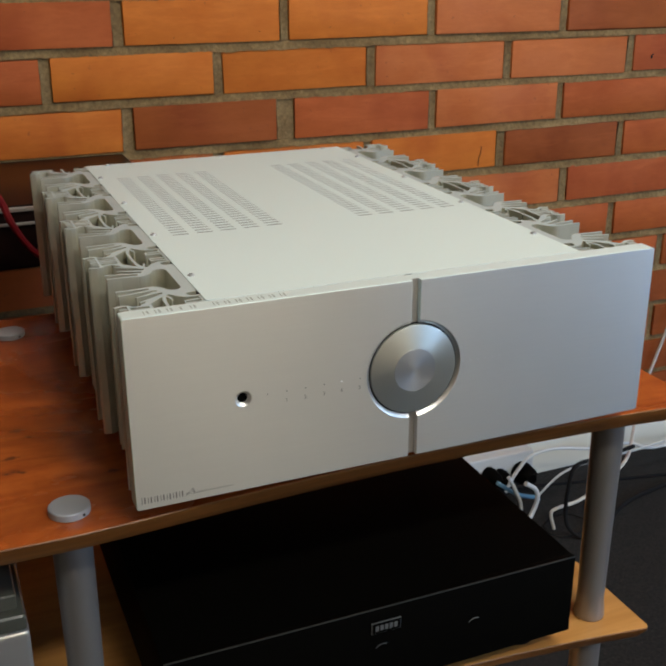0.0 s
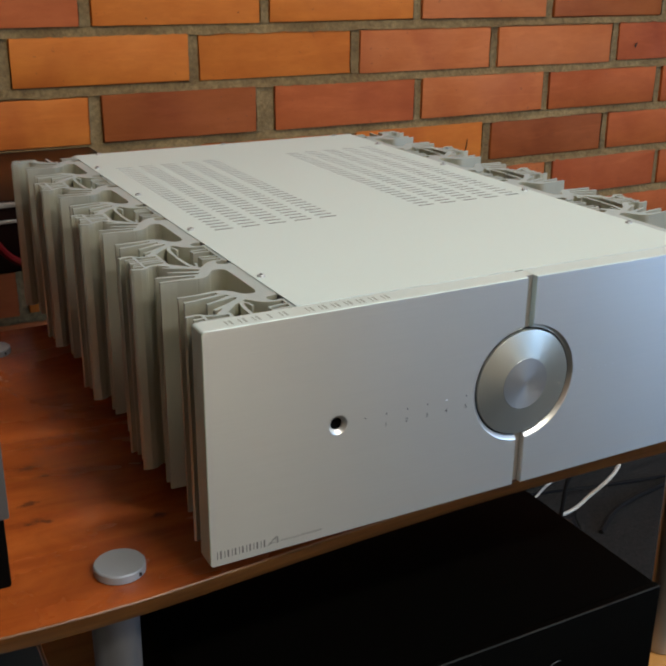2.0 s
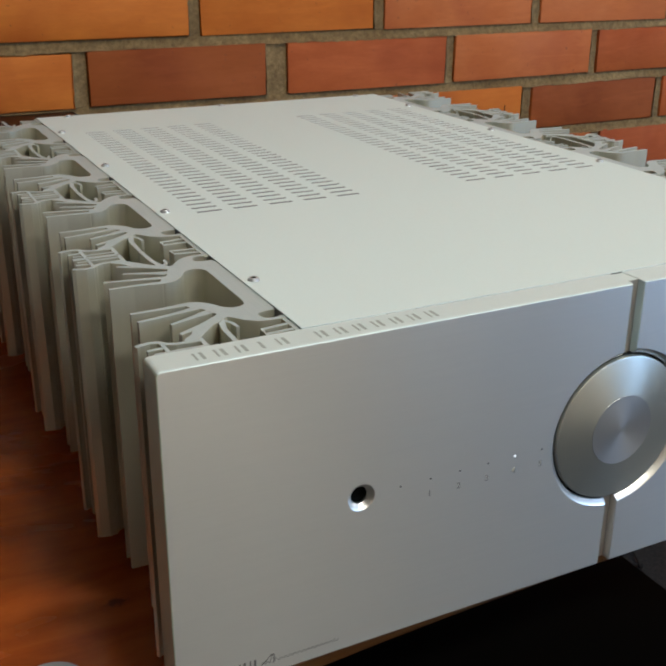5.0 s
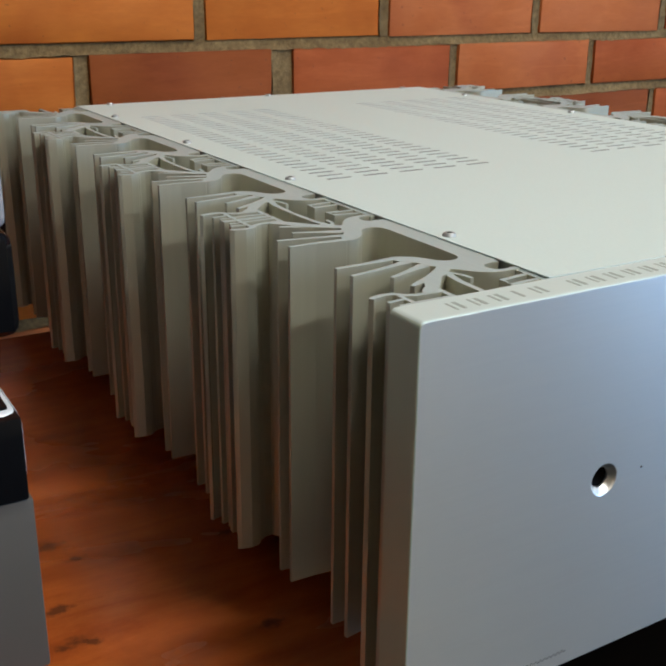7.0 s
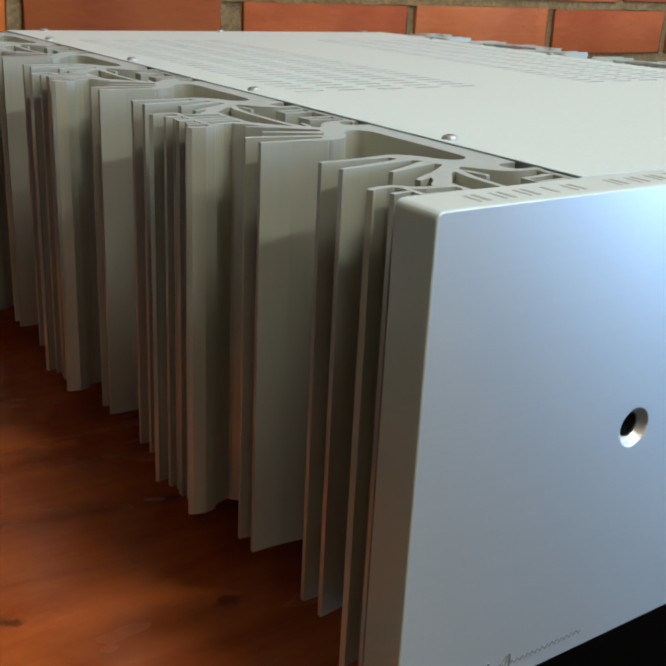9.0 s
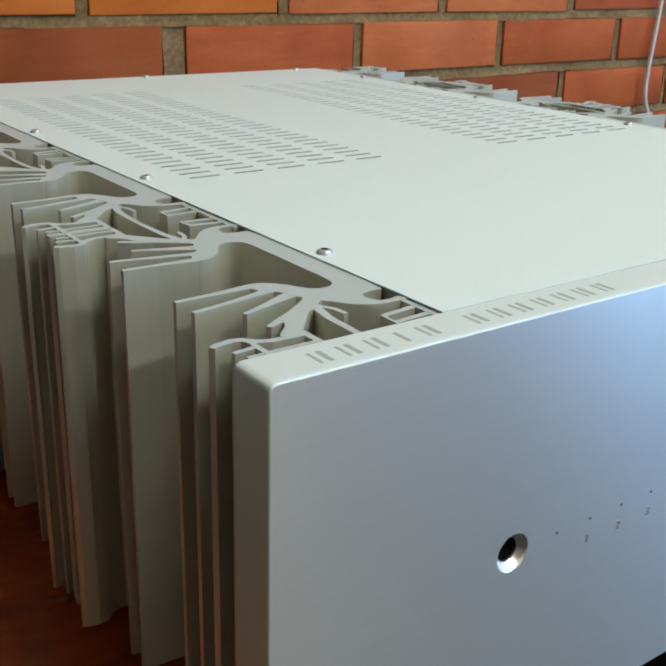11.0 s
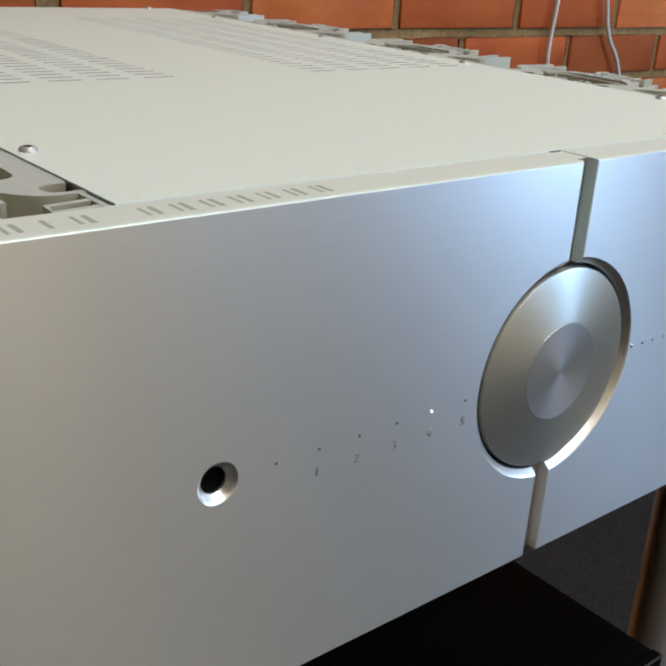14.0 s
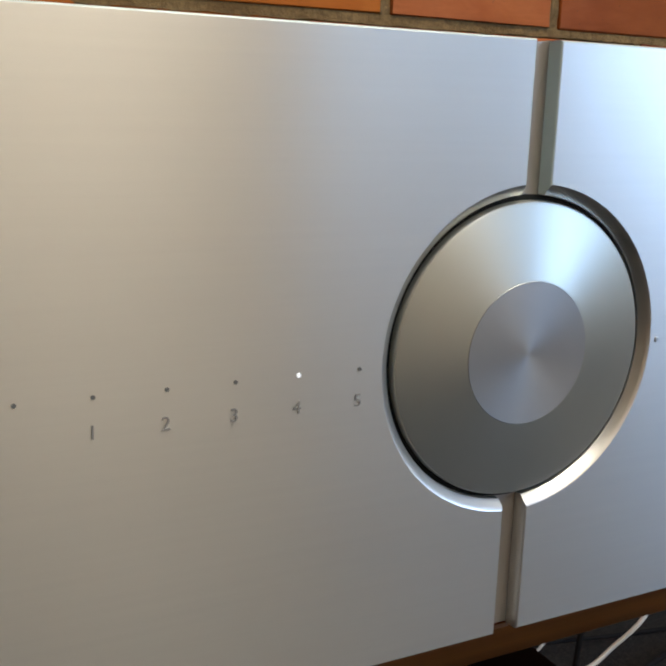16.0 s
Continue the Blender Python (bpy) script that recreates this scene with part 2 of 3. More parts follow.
SKIRTING = material("cream_skirting_paint", (0.72, 0.68, 0.58), 0.5)
PALERIM = material("pale_rim", (0.72, 0.73, 0.74), 0.28, 0.1)
CREAM = material("cream_plastic", (0.56, 0.53, 0.48), 0.45)
DIMGREY = material("dim_grey_print", (0.10, 0.10, 0.10), 0.5)
PALEGREY = material("pale_grey_paint", (0.30, 0.29, 0.31), 0.45)
GLASS = material("window_glass", (1, 1, 1), 0.02, 0.0, Transmission_Weight=1.0, IOR=1.45)
LAMPGLOW = material("lamp_diffuser", (0.9, 0.88, 0.8), 0.5)
bsdf(LAMPGLOW).inputs["Emission Color"].default_value = (1, 0.92, 0.8, 1)
bsdf(LAMPGLOW).inputs["Emission Strength"].default_value = 4.0


# ---- mesh helpers ----
def mesh_of(name, verts, faces, mats=()):
    me = bpy.data.meshes.new(name)
    me.from_pydata([tuple(v) for v in verts], [], faces)
    me.update()
    for m in mats:
        me.materials.append(m)
    return me


def finish(bm, name, *mats, smooth=True):
    bmesh.ops.recalc_face_normals(bm, faces=bm.faces)
    me = bpy.data.meshes.new(name)
    bm.to_mesh(me)
    bm.free()
    for m in mats:
        me.materials.append(m)
    if smooth:
        me.shade_smooth()
        me.set_sharp_from_angle(angle=radians(35))
    return me


def part(name, data, mat, parent, label="", at=(0, 0, 0)):
    """One mesh object under a thing or under a part."""
    if isinstance(data, bmesh.types.BMesh):
        data = finish(data, name, mat)
    ob = new(name, data)
    ob.parent = parent
    ob.location = at
    return tagged(ob, label)


def thing(name, label, category, at, group="", kind=""):
    ob = new(name)
    ob.empty_display_size = 0.05
    ob.location = at
    return tagged(ob, label, category, group, kind)


def box(x0, x1, y0, y1, z0, z1, bevel=0.0, seg=2, bm=None):
    b = bmesh.new()
    r = bmesh.ops.create_cube(b, size=1.0)
    for v in r["verts"]:
        v.co = Vector(((x0 + x1) / 2 + v.co.x * (x1 - x0), (y0 + y1) / 2 + v.co.y * (y1 - y0), (z0 + z1) / 2 + v.co.z * (z1 - z0)))
    if bevel:
        bmesh.ops.bevel(b, geom=b.edges[:], offset=bevel, segments=seg, profile=0.6, affect="EDGES")
    return b


def lathe(profile, n=48, axis="z"):
    """A turned body from (radius, height) pairs."""
    b = bmesh.new()
    rings = []
    for r, h in profile:
        ring = []
        for i in range(n if r > 1e-6 else 1):
            a = 2 * math.pi * i / n
            p = (r * math.cos(a), r * math.sin(a), h)
            if axis == "y":
                p = (p[0], p[2], p[1])
            ring.append(b.verts.new(p))
        rings.append(ring)
    for a, c in zip(rings, rings[1:]):
        for i in range(n):
            j = (i + 1) % n
            q = [a[i % len(a)], a[j % len(a)], c[j % len(c)], c[i % len(c)]]
            q = list(dict.fromkeys(q))
            if len(q) > 2:
                b.faces.new(q)
    return b


def tube(points, radius, n=8, smooth_steps=6):
    """A round cable through the points."""
    pts = [Vector(p) for p in points]
    fine = []
    for i in range(len(pts) - 1):
        p0, p1, p2, p3 = pts[max(i - 1, 0)], pts[i], pts[i + 1], pts[min(i + 2, len(pts) - 1)]
        for k in range(smooth_steps):
            t = k / smooth_steps
            fine.append(0.5 * ((2 * p1) + (p2 - p0) * t + (2 * p0 - 5 * p1 + 4 * p2 - p3) * t * t + (3 * p1 - p0 - 3 * p2 + p3) * t ** 3))
    fine.append(pts[-1])
    b = bmesh.new()
    rings = []
    for i, p in enumerate(fine):
        d = (fine[min(i + 1, len(fine) - 1)] - fine[max(i - 1, 0)]).normalized()
        u = d.orthogonal().normalized() if i == 0 else (u - d * u.dot(d)).normalized()
        w = d.cross(u)
        rings.append([b.verts.new(p + radius * (math.cos(2 * math.pi * k / n) * u + math.sin(2 * math.pi * k / n) * w)) for k in range(n)])
    for a, c in zip(rings, rings[1:]):
        for k in range(n):
            b.faces.new((a[k], a[(k + 1) % n], c[(k + 1) % n], c[k]))
    b.faces.new(rings[0])
    b.faces.new(rings[-1])
    return b


def stroke(points, z0, z1, name, mats):
    """An upright extruded blade along (x, y, width) points, its cut end in a second material."""
    n = len(points)
    verts, faces = [], []
    for i, (x, y, w) in enumerate(points):
        a, c = points[max(i - 1, 0)], points[min(i + 1, n - 1)]
        d = Vector((c[0] - a[0], c[1] - a[1])).normalized()
        s = Vector((-d.y, d.x)) * w / 2
        for z in (z0, z1):
            verts += [(x + s.x, y + s.y, z), (x - s.x, y - s.y, z)]
    for i in range(n - 1):
        o, p = 4 * i, 4 * i + 4
        faces += [(o + 2, o + 3, p + 3, p + 2), (o, p, p + 1, o + 1), (o, o + 2, p + 2, p), (o + 1, p + 1, p + 3, o + 3)]
    e = 4 * (n - 1)
    faces += [(0, 1, 3, 2), (e, e + 2, e + 3, e + 1)]
    b = bmesh.new()
    me = mesh_of(name, verts, faces)
    b.from_mesh(me)
    bpy.data.meshes.remove(me)
    for f in b.faces:
        f.material_index = 1 if abs(f.calc_center_median().z - z1) < 1e-6 else 0
    return finish(b, name, *mats, smooth=False)


# ---- the room ----
floor = new("floor", finish(box(-2.6, 4.2, -2.5, 1.2, -0.05, 0.02), "floor", CARPET))
tagged(floor, "dark grey flecked office carpet", "floor", kind="structure")
ceiling = new("ceiling", finish(box(-2.6, 4.2, -2.5, 1.2, 2.6, 2.7), "ceiling", DULLCEILING))
tagged(ceiling, "unseen plain ceiling, dulled to cut bounce light", "ceiling", kind="structure")
wall_west = new("wall_west", finish(box(-2.7, -2.6, -2.6, 1.2, 0, 2.6), "wall_west", DULLWALL))
tagged(wall_west, "unseen side wall in a dull tone that cuts bounce light", "wall", kind="structure")
wall_east = new("wall_east", finish(box(4.2, 4.3, -2.6, 1.2, 0, 2.6), "wall_east", PLASTER))
tagged(wall_east, "cream plastered side wall", "wall", kind="structure")
WX0, WX1, WZ0, WZ1 = 1.10, 4.00, 0.9, 2.2
wall_south = thing("wall_south", "unseen cream wall with a window, paled to bounce light", "wall", (0, 0, 0), kind="structure")
for a, b_, c, d in ((-2.6, WX0, 0, 2.6), (WX1, 4.2, 0, 2.6), (WX0, WX1, 0, WZ0), (WX0, WX1, WZ1, 2.6)):
    part("wall_panel", box(a, b_, -2.6, -2.45, c, d), BOUNCEPLASTER, wall_south)
window_1 = thing("window_1", "white framed window onto the sky", "window", (0, 0, 0), kind="structure")
for a, b_, c, d in ((WX0, WX1, WZ0, WZ0 + 0.06), (WX0, WX1, WZ1 - 0.06, WZ1), (WX0, WX0 + 0.06, WZ0 + 0.06, WZ1 - 0.06), (WX1 - 0.06, WX1, WZ0 + 0.06, WZ1 - 0.06), (2.07, 2.13, WZ0 + 0.06, WZ1 - 0.06), (2.77, 2.91, WZ0 + 0.06, WZ1 - 0.06), (3.33, 3.43, WZ0 + 0.06, WZ1 - 0.06)):
    part("window_frame", box(a, b_, -2.54, -2.49, c, d, 0.004), WHITE, window_1)
for a, b_, _ in PANES:
    pane = part("pane", box(a - 0.009, b_ + 0.009, -2.52, -2.514, WZ0 + 0.06, WZ1 - 0.06), GLASS, window_1)
    pane.visible_shadow = False
# bodies for both lamps; the second one is made up with its light
for lx, ly, _ in LAMPS:
    lamp = thing("assumed_ceiling_light", "long narrow white ceiling light, assumed out of view", "lamp", (lx, ly, 2.6), "ceiling lights")
    part("frame", box(-0.47, 0.47, -0.10, 0.10, -0.07, 0, 0.006), WHITE, lamp)
    part("diffuser", box(-0.43, 0.43, -0.08, 0.08, -0.076, -0.0705), LAMPGLOW, lamp)

wall_north = new("wall_north", finish(box(-2.6, 4.2, WALL_Y + 0.0065, WALL_Y + 0.25, 0, 2.6), "wall_north", MORTAR))
tagged(wall_north, "orange-red facing brick wall with raked grey mortar joints", "brick wall", kind="structure")
skirting = new("baseboard", finish(box(-2.6, 4.2, WALL_Y - 0.022, WALL_Y - 0.002, 0.02, 0.11, 0.003), "baseboard", SKIRTING))
tagged(skirting, "white painted skirting board at the carpet", "skirting board", kind="structure")

# ---- the rack ----
rack = thing("audio_rack", "cherry veneer audio rack with round grey metal posts", "rack", (0, 0, 0))


def shelf_board(front, x0, x1, back, top, thick, name, mat):
    """A board with a gently hollowed front edge that is chamfered underneath."""
    b = bmesh.new()
    r = 0.007
    xs = [x0 + (x1 - r - x0) * i / 40 for i in range(41)] + [x1 - r + r * math.sin(a * math.pi / 12) for a in range(1, 7)]
    edge = lambda x: front(x) + (r - math.sqrt(max(r * r - (x - x1 + r) ** 2, 0)) if x > x1 - r else 0)
    rows = []
    for dy, z in ((0.0008, top), (0.0, top - 0.0008), (0.0006, top - 0.004), (0.013, top - thick)):
        rows.append([b.verts.new((x, edge(x) + dy, z)) for x in xs])
    rows.append([b.verts.new((x, back, top - thick)) for x in xs])
    rows.append([b.verts.new((x, back, top)) for x in xs])
    n = len(rows)
    for k in range(n):
        r, s = rows[k], rows[(k + 1) % n]
        for i in range(len(xs) - 1):
            b.faces.new((r[i], r[i + 1], s[i + 1], s[i]))
    for f in b.faces:
        c = f.calc_center_median()
        f.material_index = 1 if c.y < 0.1 and top - thick + 0.0005 < c.z < top - 0.0001 else 0
    b.faces.new([r[0] for r in rows])
    b.faces.new([r[-1] for r in rows])
    return finish(b, name, mat, EDGEWOOD)


KNOTS = ((-0.95, 0.012), (-0.62, 0.030), (-0.40, 0.016), (-0.34, 0.0095), (-0.28, 0.008), (-0.25, 0.0085), (-0.20, 0.013), (-0.10, 0.020), (0.0, 0.024), (0.10, 0.024), (0.20, 0.020), (0.276, 0.016), (0.312, 0.007))


def front_top(x):
    """The wavy front edge: a shallow hollow in each bay."""
    return sum(float(np.interp(x + d, *zip(*KNOTS))) for d in (-0.03, -0.015, 0, 0.015, 0.03)) / 5


def front_low(x):
    return 0.058 - 0.26 * x * x if x > 0 else 0.058 - 0.05 * x * x


LOW = Z0 - 0.283
part("shelf", shelf_board(front_top, -0.95, 0.312, 0.505, SHELF, 0.020, "shelf", WOOD), WOOD, rack, "knotty cherry top shelf")
part("shelf", shelf_board(front_low, -0.95, 0.308, 0.505, LOW, 0.020, "shelf", LOWWOOD), LOWWOOD, rack, "paler beech lower shelf")
part("shelf", shelf_board(front_low, -0.95, 0.308, 0.505, 0.10, 0.020, "shelf", LOWWOOD), LOWWOOD, rack, "paler beech lower shelf")
for px, py in ((0.262, 0.079), (-0.266, 0.075), (0.264, 0.44), (-0.266, 0.44), (-0.90, 0.075), (-0.90, 0.44)):
    for top, bot in ((SHELF - 0.0205, LOW + 0.0005), (LOW - 0.0205, 0.1005), (0.0795, 0.02)):
        h = top - bot
        part("post", lathe([(0, 0), (0.0155, 0), (0.0162, 0.002), (0.0158, 0.006), (0.0142, 0.022), (0.0162, h - 0.010), (0.0172, h - 0.004), (0.0172, h), (0, h)], 40), POST, rack, "round grey metal post", (px, py, bot))

# ---- the silver amplifier ----
amp = thing("amplifier", "silver integrated amplifier with finned sides on the shelf", "amplifier", (0, 0, SHELF))
A = Z0 - SHELF
HP = 0.1525
PB = 0.0026          # lower edge of the front panel above Z0
CX, CZ = 0.0006, 0.0783


def panel_half(side):
    """Half of the front panel: a thick plate with a round cut for the knob, a groove edge and, in one half, the countersunk eye."""
    hole = side < 0
    levels = [  # depth, edge inset, knob radius, eye radius
        (0.0, 0.0005, 0.0412, 0.0064), (0.0002, 0.0002, 0.0408, 0.0060), (0.0008, 0.0, 0.0401, 0.0054), (0.0023, 0.0, 0.0386, 0.0040), (0.0155, 0.0, 0.0386, 0.0040)]
    gx = 0.0035
    b = bmesh.new()
    loops = []
    for y, d, r, e in levels:
        a0 = math.asin((gx + d) / r)
        rc = 0.0024 - d
        turn = [(math.sin(q), math.cos(q)) for q in (0, 0.39, 0.785, 1.18, math.pi / 2)]
        pts = [(CX + side * (gx + d), PB + d)]
        pts += [(side * (0.2226 + rc * u), PB + 0.0024 - rc * w) for u, w in turn]
        pts += [(side * (0.2226 + rc * w), HP - 0.0024 + rc * u) for u, w in turn]
        pts += [(CX + side * (gx + d), HP - d)]
        arc = [(CX + side * r * math.sin(t), CZ + r * math.cos(t)) for t in [a0 + (math.pi - 2 * a0) * i / 48 for i in range(49)]]
        outer = [b.verts.new((x, y, z + A)) for x, z in pts + arc]
        inner = [b.verts.new((-0.1403 + e * math.cos(t), y, 0.0784 + A + e * math.sin(t))) for t in [2 * math.pi * i / 40 for i in range(40)]] if hole else []
        loops.append((outer, inner))
    for (o0, i0), (o1, i1) in zip(loops, loops[1:]):
        for ring0, ring1 in ((o0, o1), (i0, i1)):
            for k in range(len(ring0)):
                j = (k + 1) % len(ring0)
                f = b.faces.new((ring0[k], ring0[j], ring1[j], ring1[k]))
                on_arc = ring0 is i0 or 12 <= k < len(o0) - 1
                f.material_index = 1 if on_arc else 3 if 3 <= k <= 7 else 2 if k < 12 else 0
    for outer, inner in (loops[0], loops[-1]):
        edges = []
        for ring in (outer, inner):
            for k in range(len(ring)):
                p, q = ring[k], ring[(k + 1) % len(ring)]
                edges.append(b.edges.get((p, q)) or b.edges.new((p, q)))
        bmesh.ops.triangle_fill(b, use_beauty=True, use_dissolve=False, edges=edges)
    me = finish(b, "front_plate", PANEL, CHAMFER, BLASTED, FLANKSHADE)
    for p in me.polygons:
        if abs(p.normal.y) > 0.99:
            p.use_smooth = False
    return me


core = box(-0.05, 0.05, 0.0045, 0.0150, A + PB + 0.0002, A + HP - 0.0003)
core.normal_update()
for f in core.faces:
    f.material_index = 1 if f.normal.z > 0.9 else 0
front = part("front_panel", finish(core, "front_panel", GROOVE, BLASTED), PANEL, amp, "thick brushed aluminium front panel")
part("front_plate", panel_half(-1), PANEL, front)
part("front_plate", panel_half(1), PANEL, front)
# near-black disc paints the shadow ring behind the knob
part("recess", lathe([(0, 0.0040), (0.0385, 0.0040), (0.0385, 0.0044), (0, 0.0044)], 64, "y"), HOLLOWSHADE, front, at=(CX, 0, CZ + A))
knob = part("volume_knob", lathe([(0, -0.0008), (0.0183, -0.0008), (0.0186, -0.0007), (0.0362, 0.0010), (0.0369, 0.0013), (0.0372, 0.0019), (0.0372, 0.0036), (0, 0.0036)], 96, "y"), KNOB, amp, "large round turned aluminium knob", (CX, 0, CZ + A))
part("knob_face", lathe([(0, -0.00095), (0.0179, -0.00095), (0.0182, -0.0006), (0, -0.0006)], 96, "y"), KNOBFACE, knob)
part("eye", lathe([(0, 0.0042), (0.0030, 0.0036), (0.0039, 0.0030), (0.0039, 0.0050), (0, 0.0050)], 24, "y"), BLACK, front, "black infrared eye", (-0.1403, 0, 0.0784 + A))
for i, x in enumerate((-0.1214, -0.1063, -0.0912, -0.0762, -0.0615, -0.0464)):
    lit = i == 4
    part("indicator", lathe([(0, -0.0003), (0.00044, -0.0003), (0.00052, 0.0002), (0, 0.0002)], 12, "y"), LED if lit else INK, front, "lit white indicator" if lit else "", (x, 0, 0.0788 + A))
    if i:
        c = bpy.data.curves.new("numeral", "FONT")
        c.body, c.size, c.align_x, c.extrude = str(i), 0.0042, "CENTER", 0.0001
        c.materials.append(PALEINK)
        t = new("numeral", c)
        t.parent = front
        t.matrix_basis = pose(x - 0.0003, -0.0002, 0.0702 + A, 90, 0, 0)
for i in range(6):
    part("indicator", lathe([(0, -0.0003), (0.0006, -0.0003), (0.0007, 0.0002), (0, 0.0002)], 12, "y"), CHAMFER, front, at=(0.044 + 0.0068 * i, 0, 0.0782 + A))
# the model name, the script word and the maker's name, as plain bars and a wavy line
for i in range(7):
    x = -0.2208 + i * 0.0047
    for dx, w in ((0.0, 0.0005), (0.0019, 0.0010)):
        part("lettering", box(x + dx, x + dx + w, -0.00012, 0.0003, A + 0.0076, A + (0.0130 if i == 0 else 0.0124)), LETTER, front)
wave = [(-0.1872 + 0.00058 * k, 0.0, A + 0.0090 + 0.0007 * math.sin(k * 1.7) + (0.0022 if k in (8, 9) else 0)) for k in range(64)]
part("lettering", tube(wave, 0.00016, 5, 2), LETTER, front)
part("lettering", tube([(-0.1880, 0, A + 0.0076), (-0.1850, 0, A + 0.0102), (-0.1822, 0, A + 0.0126), (-0.1812, 0, A + 0.0108), (-0.1818, 0, A + 0.0078)], 0.00026, 5, 5), LETTER, front)
for i in range(13):
    if i == 5:
        continue
    x = -0.2080 + i * 0.0084
    for dx, w in ((0.0, 0.0009), (0.0026, 0.0014)) if i != 3 else ((0.0012, 0.0012),):
        part("lettering", box(x + dx, x + dx + w, 0.0042, 0.0108, A + HP - 0.0006, A + HP + 0.00008), ENGRAVED, front)

# solid block whose near-black paints the dark interior behind the vents
part("chassis", box(-0.1575, 0.1575, 0.0165, 0.533, A + 0.004, A + 0.1420), HOLLOWSHADE, amp, "chassis block, near-black as the shade inside")


def lid_plate():
    """The lid, with its two fields of narrow vent slots cut through."""
    x0, x1, y0, y1 = -0.1602, 0.1602, 0.0158, 0.5360
    xs, ys = [x0], [y0]
    cols = [s + 0.0219 * k for s in (-0.1395, 0.0395) for k in range(5)]
    for c in cols:
        xs += [c, c + 0.0146]
    rows = [0.1965 + 0.0088 * k for k in range(30)]
    for r in rows:
        ys += [r, r + 0.0024]
    xs.append(x1)
    ys.append(y1)
    zt, zb = A + 0.1528, A + 0.1524
    verts = [(x, y, z) for z in (zt, zb) for y in ys for x in xs]
    nx, ny = len(xs), len(ys)
    hole = lambda i, j: 0 <= i < nx - 1 and 0 <= j < ny - 1 and i % 2 == 1 and i < nx - 2 and j % 2 == 1 and j < ny - 2
    solid = lambda i, j: 0 <= i < nx - 1 and 0 <= j < ny - 1 and not hole(i, j)
    at = lambda i, j, k: k * nx * ny + j * nx + i
    faces, cut = [], []
    for j in range(ny - 1):
        for i in range(nx - 1):
            if not solid(i, j):
                continue
            a, b_, c, d = (i, j), (i + 1, j), (i + 1, j + 1), (i, j + 1)
            faces.append([at(*p, 0) for p in (a, b_, c, d)])
            faces.append([at(*p, 1) for p in (d, c, b_, a)])
            for (p, q), other in (((a, b_), (i, j - 1)), ((b_, c), (i + 1, j)), ((c, d), (i, j + 1)), ((d, a), (i - 1, j))):
                if not solid(*other):
                    if hole(*other):
                        cut.append(len(faces))
                    faces.append((at(*p, 1), at(*q, 1), at(*q, 0), at(*p, 0)))
    me = mesh_of("lid", verts, faces, [LID, SLOTSHADE])
    for k in cut:
        me.polygons[k].material_index = 1
    return me


lid = part("lid", lid_plate(), LID, amp, "off-white painted lid with vent slots")
# added filler strips; their grey paints the thin shadow line beneath the lid
for sx in (-1, 1):
    part("lid_gap_strip", box(min(sx * 0.1572, sx * 0.1597), max(sx * 0.1572, sx * 0.1597), 0.0175, 0.5335, A + 0.1425, A + 0.1523), CHASSIS, lid, "grey strip added under the lid for its shadow line")
screw_mesh = finish(lathe([(0, 0.0005), (0.0009, 0.0006), (0.0012, 0.0014), (0.0020, 0.0013), (0.0026, 0.0007), (0.0028, 0)], 20), "screw", SCREW, HOLLOWSHADE)
for face in screw_mesh.polygons:
    face.material_index = 1 if face.center.xy.length < 0.0011 else 0
for x in (-0.1552, 0.1552):
    for y in (0.0775, 0.206, 0.3345, 0.463):
        part("screw", screw_mesh, SCREW, lid, at=(x, y, A + 0.1528))
for x in (-0.135, 0.002, 0.138):
    part("screw", screw_mesh, SCREW, lid, at=(x, 0.5325, A + 0.1528))
part("rear_panel", box(-0.16, 0.16, 0.5338, 0.5362, A + 0.004, A + 0.1500), CHASSIS, amp, "grey metal rear panel")
for x in (-0.13, 0.13):
    for y in (0.06, 0.45):
        part("foot", lathe([(0, 0), (0.019, 0), (0.0205, 0.002), (0.0205, A + 0.0035), (0, A + 0.0035)], 32), RUBBER, amp, "round black foot", (x, y, 0))

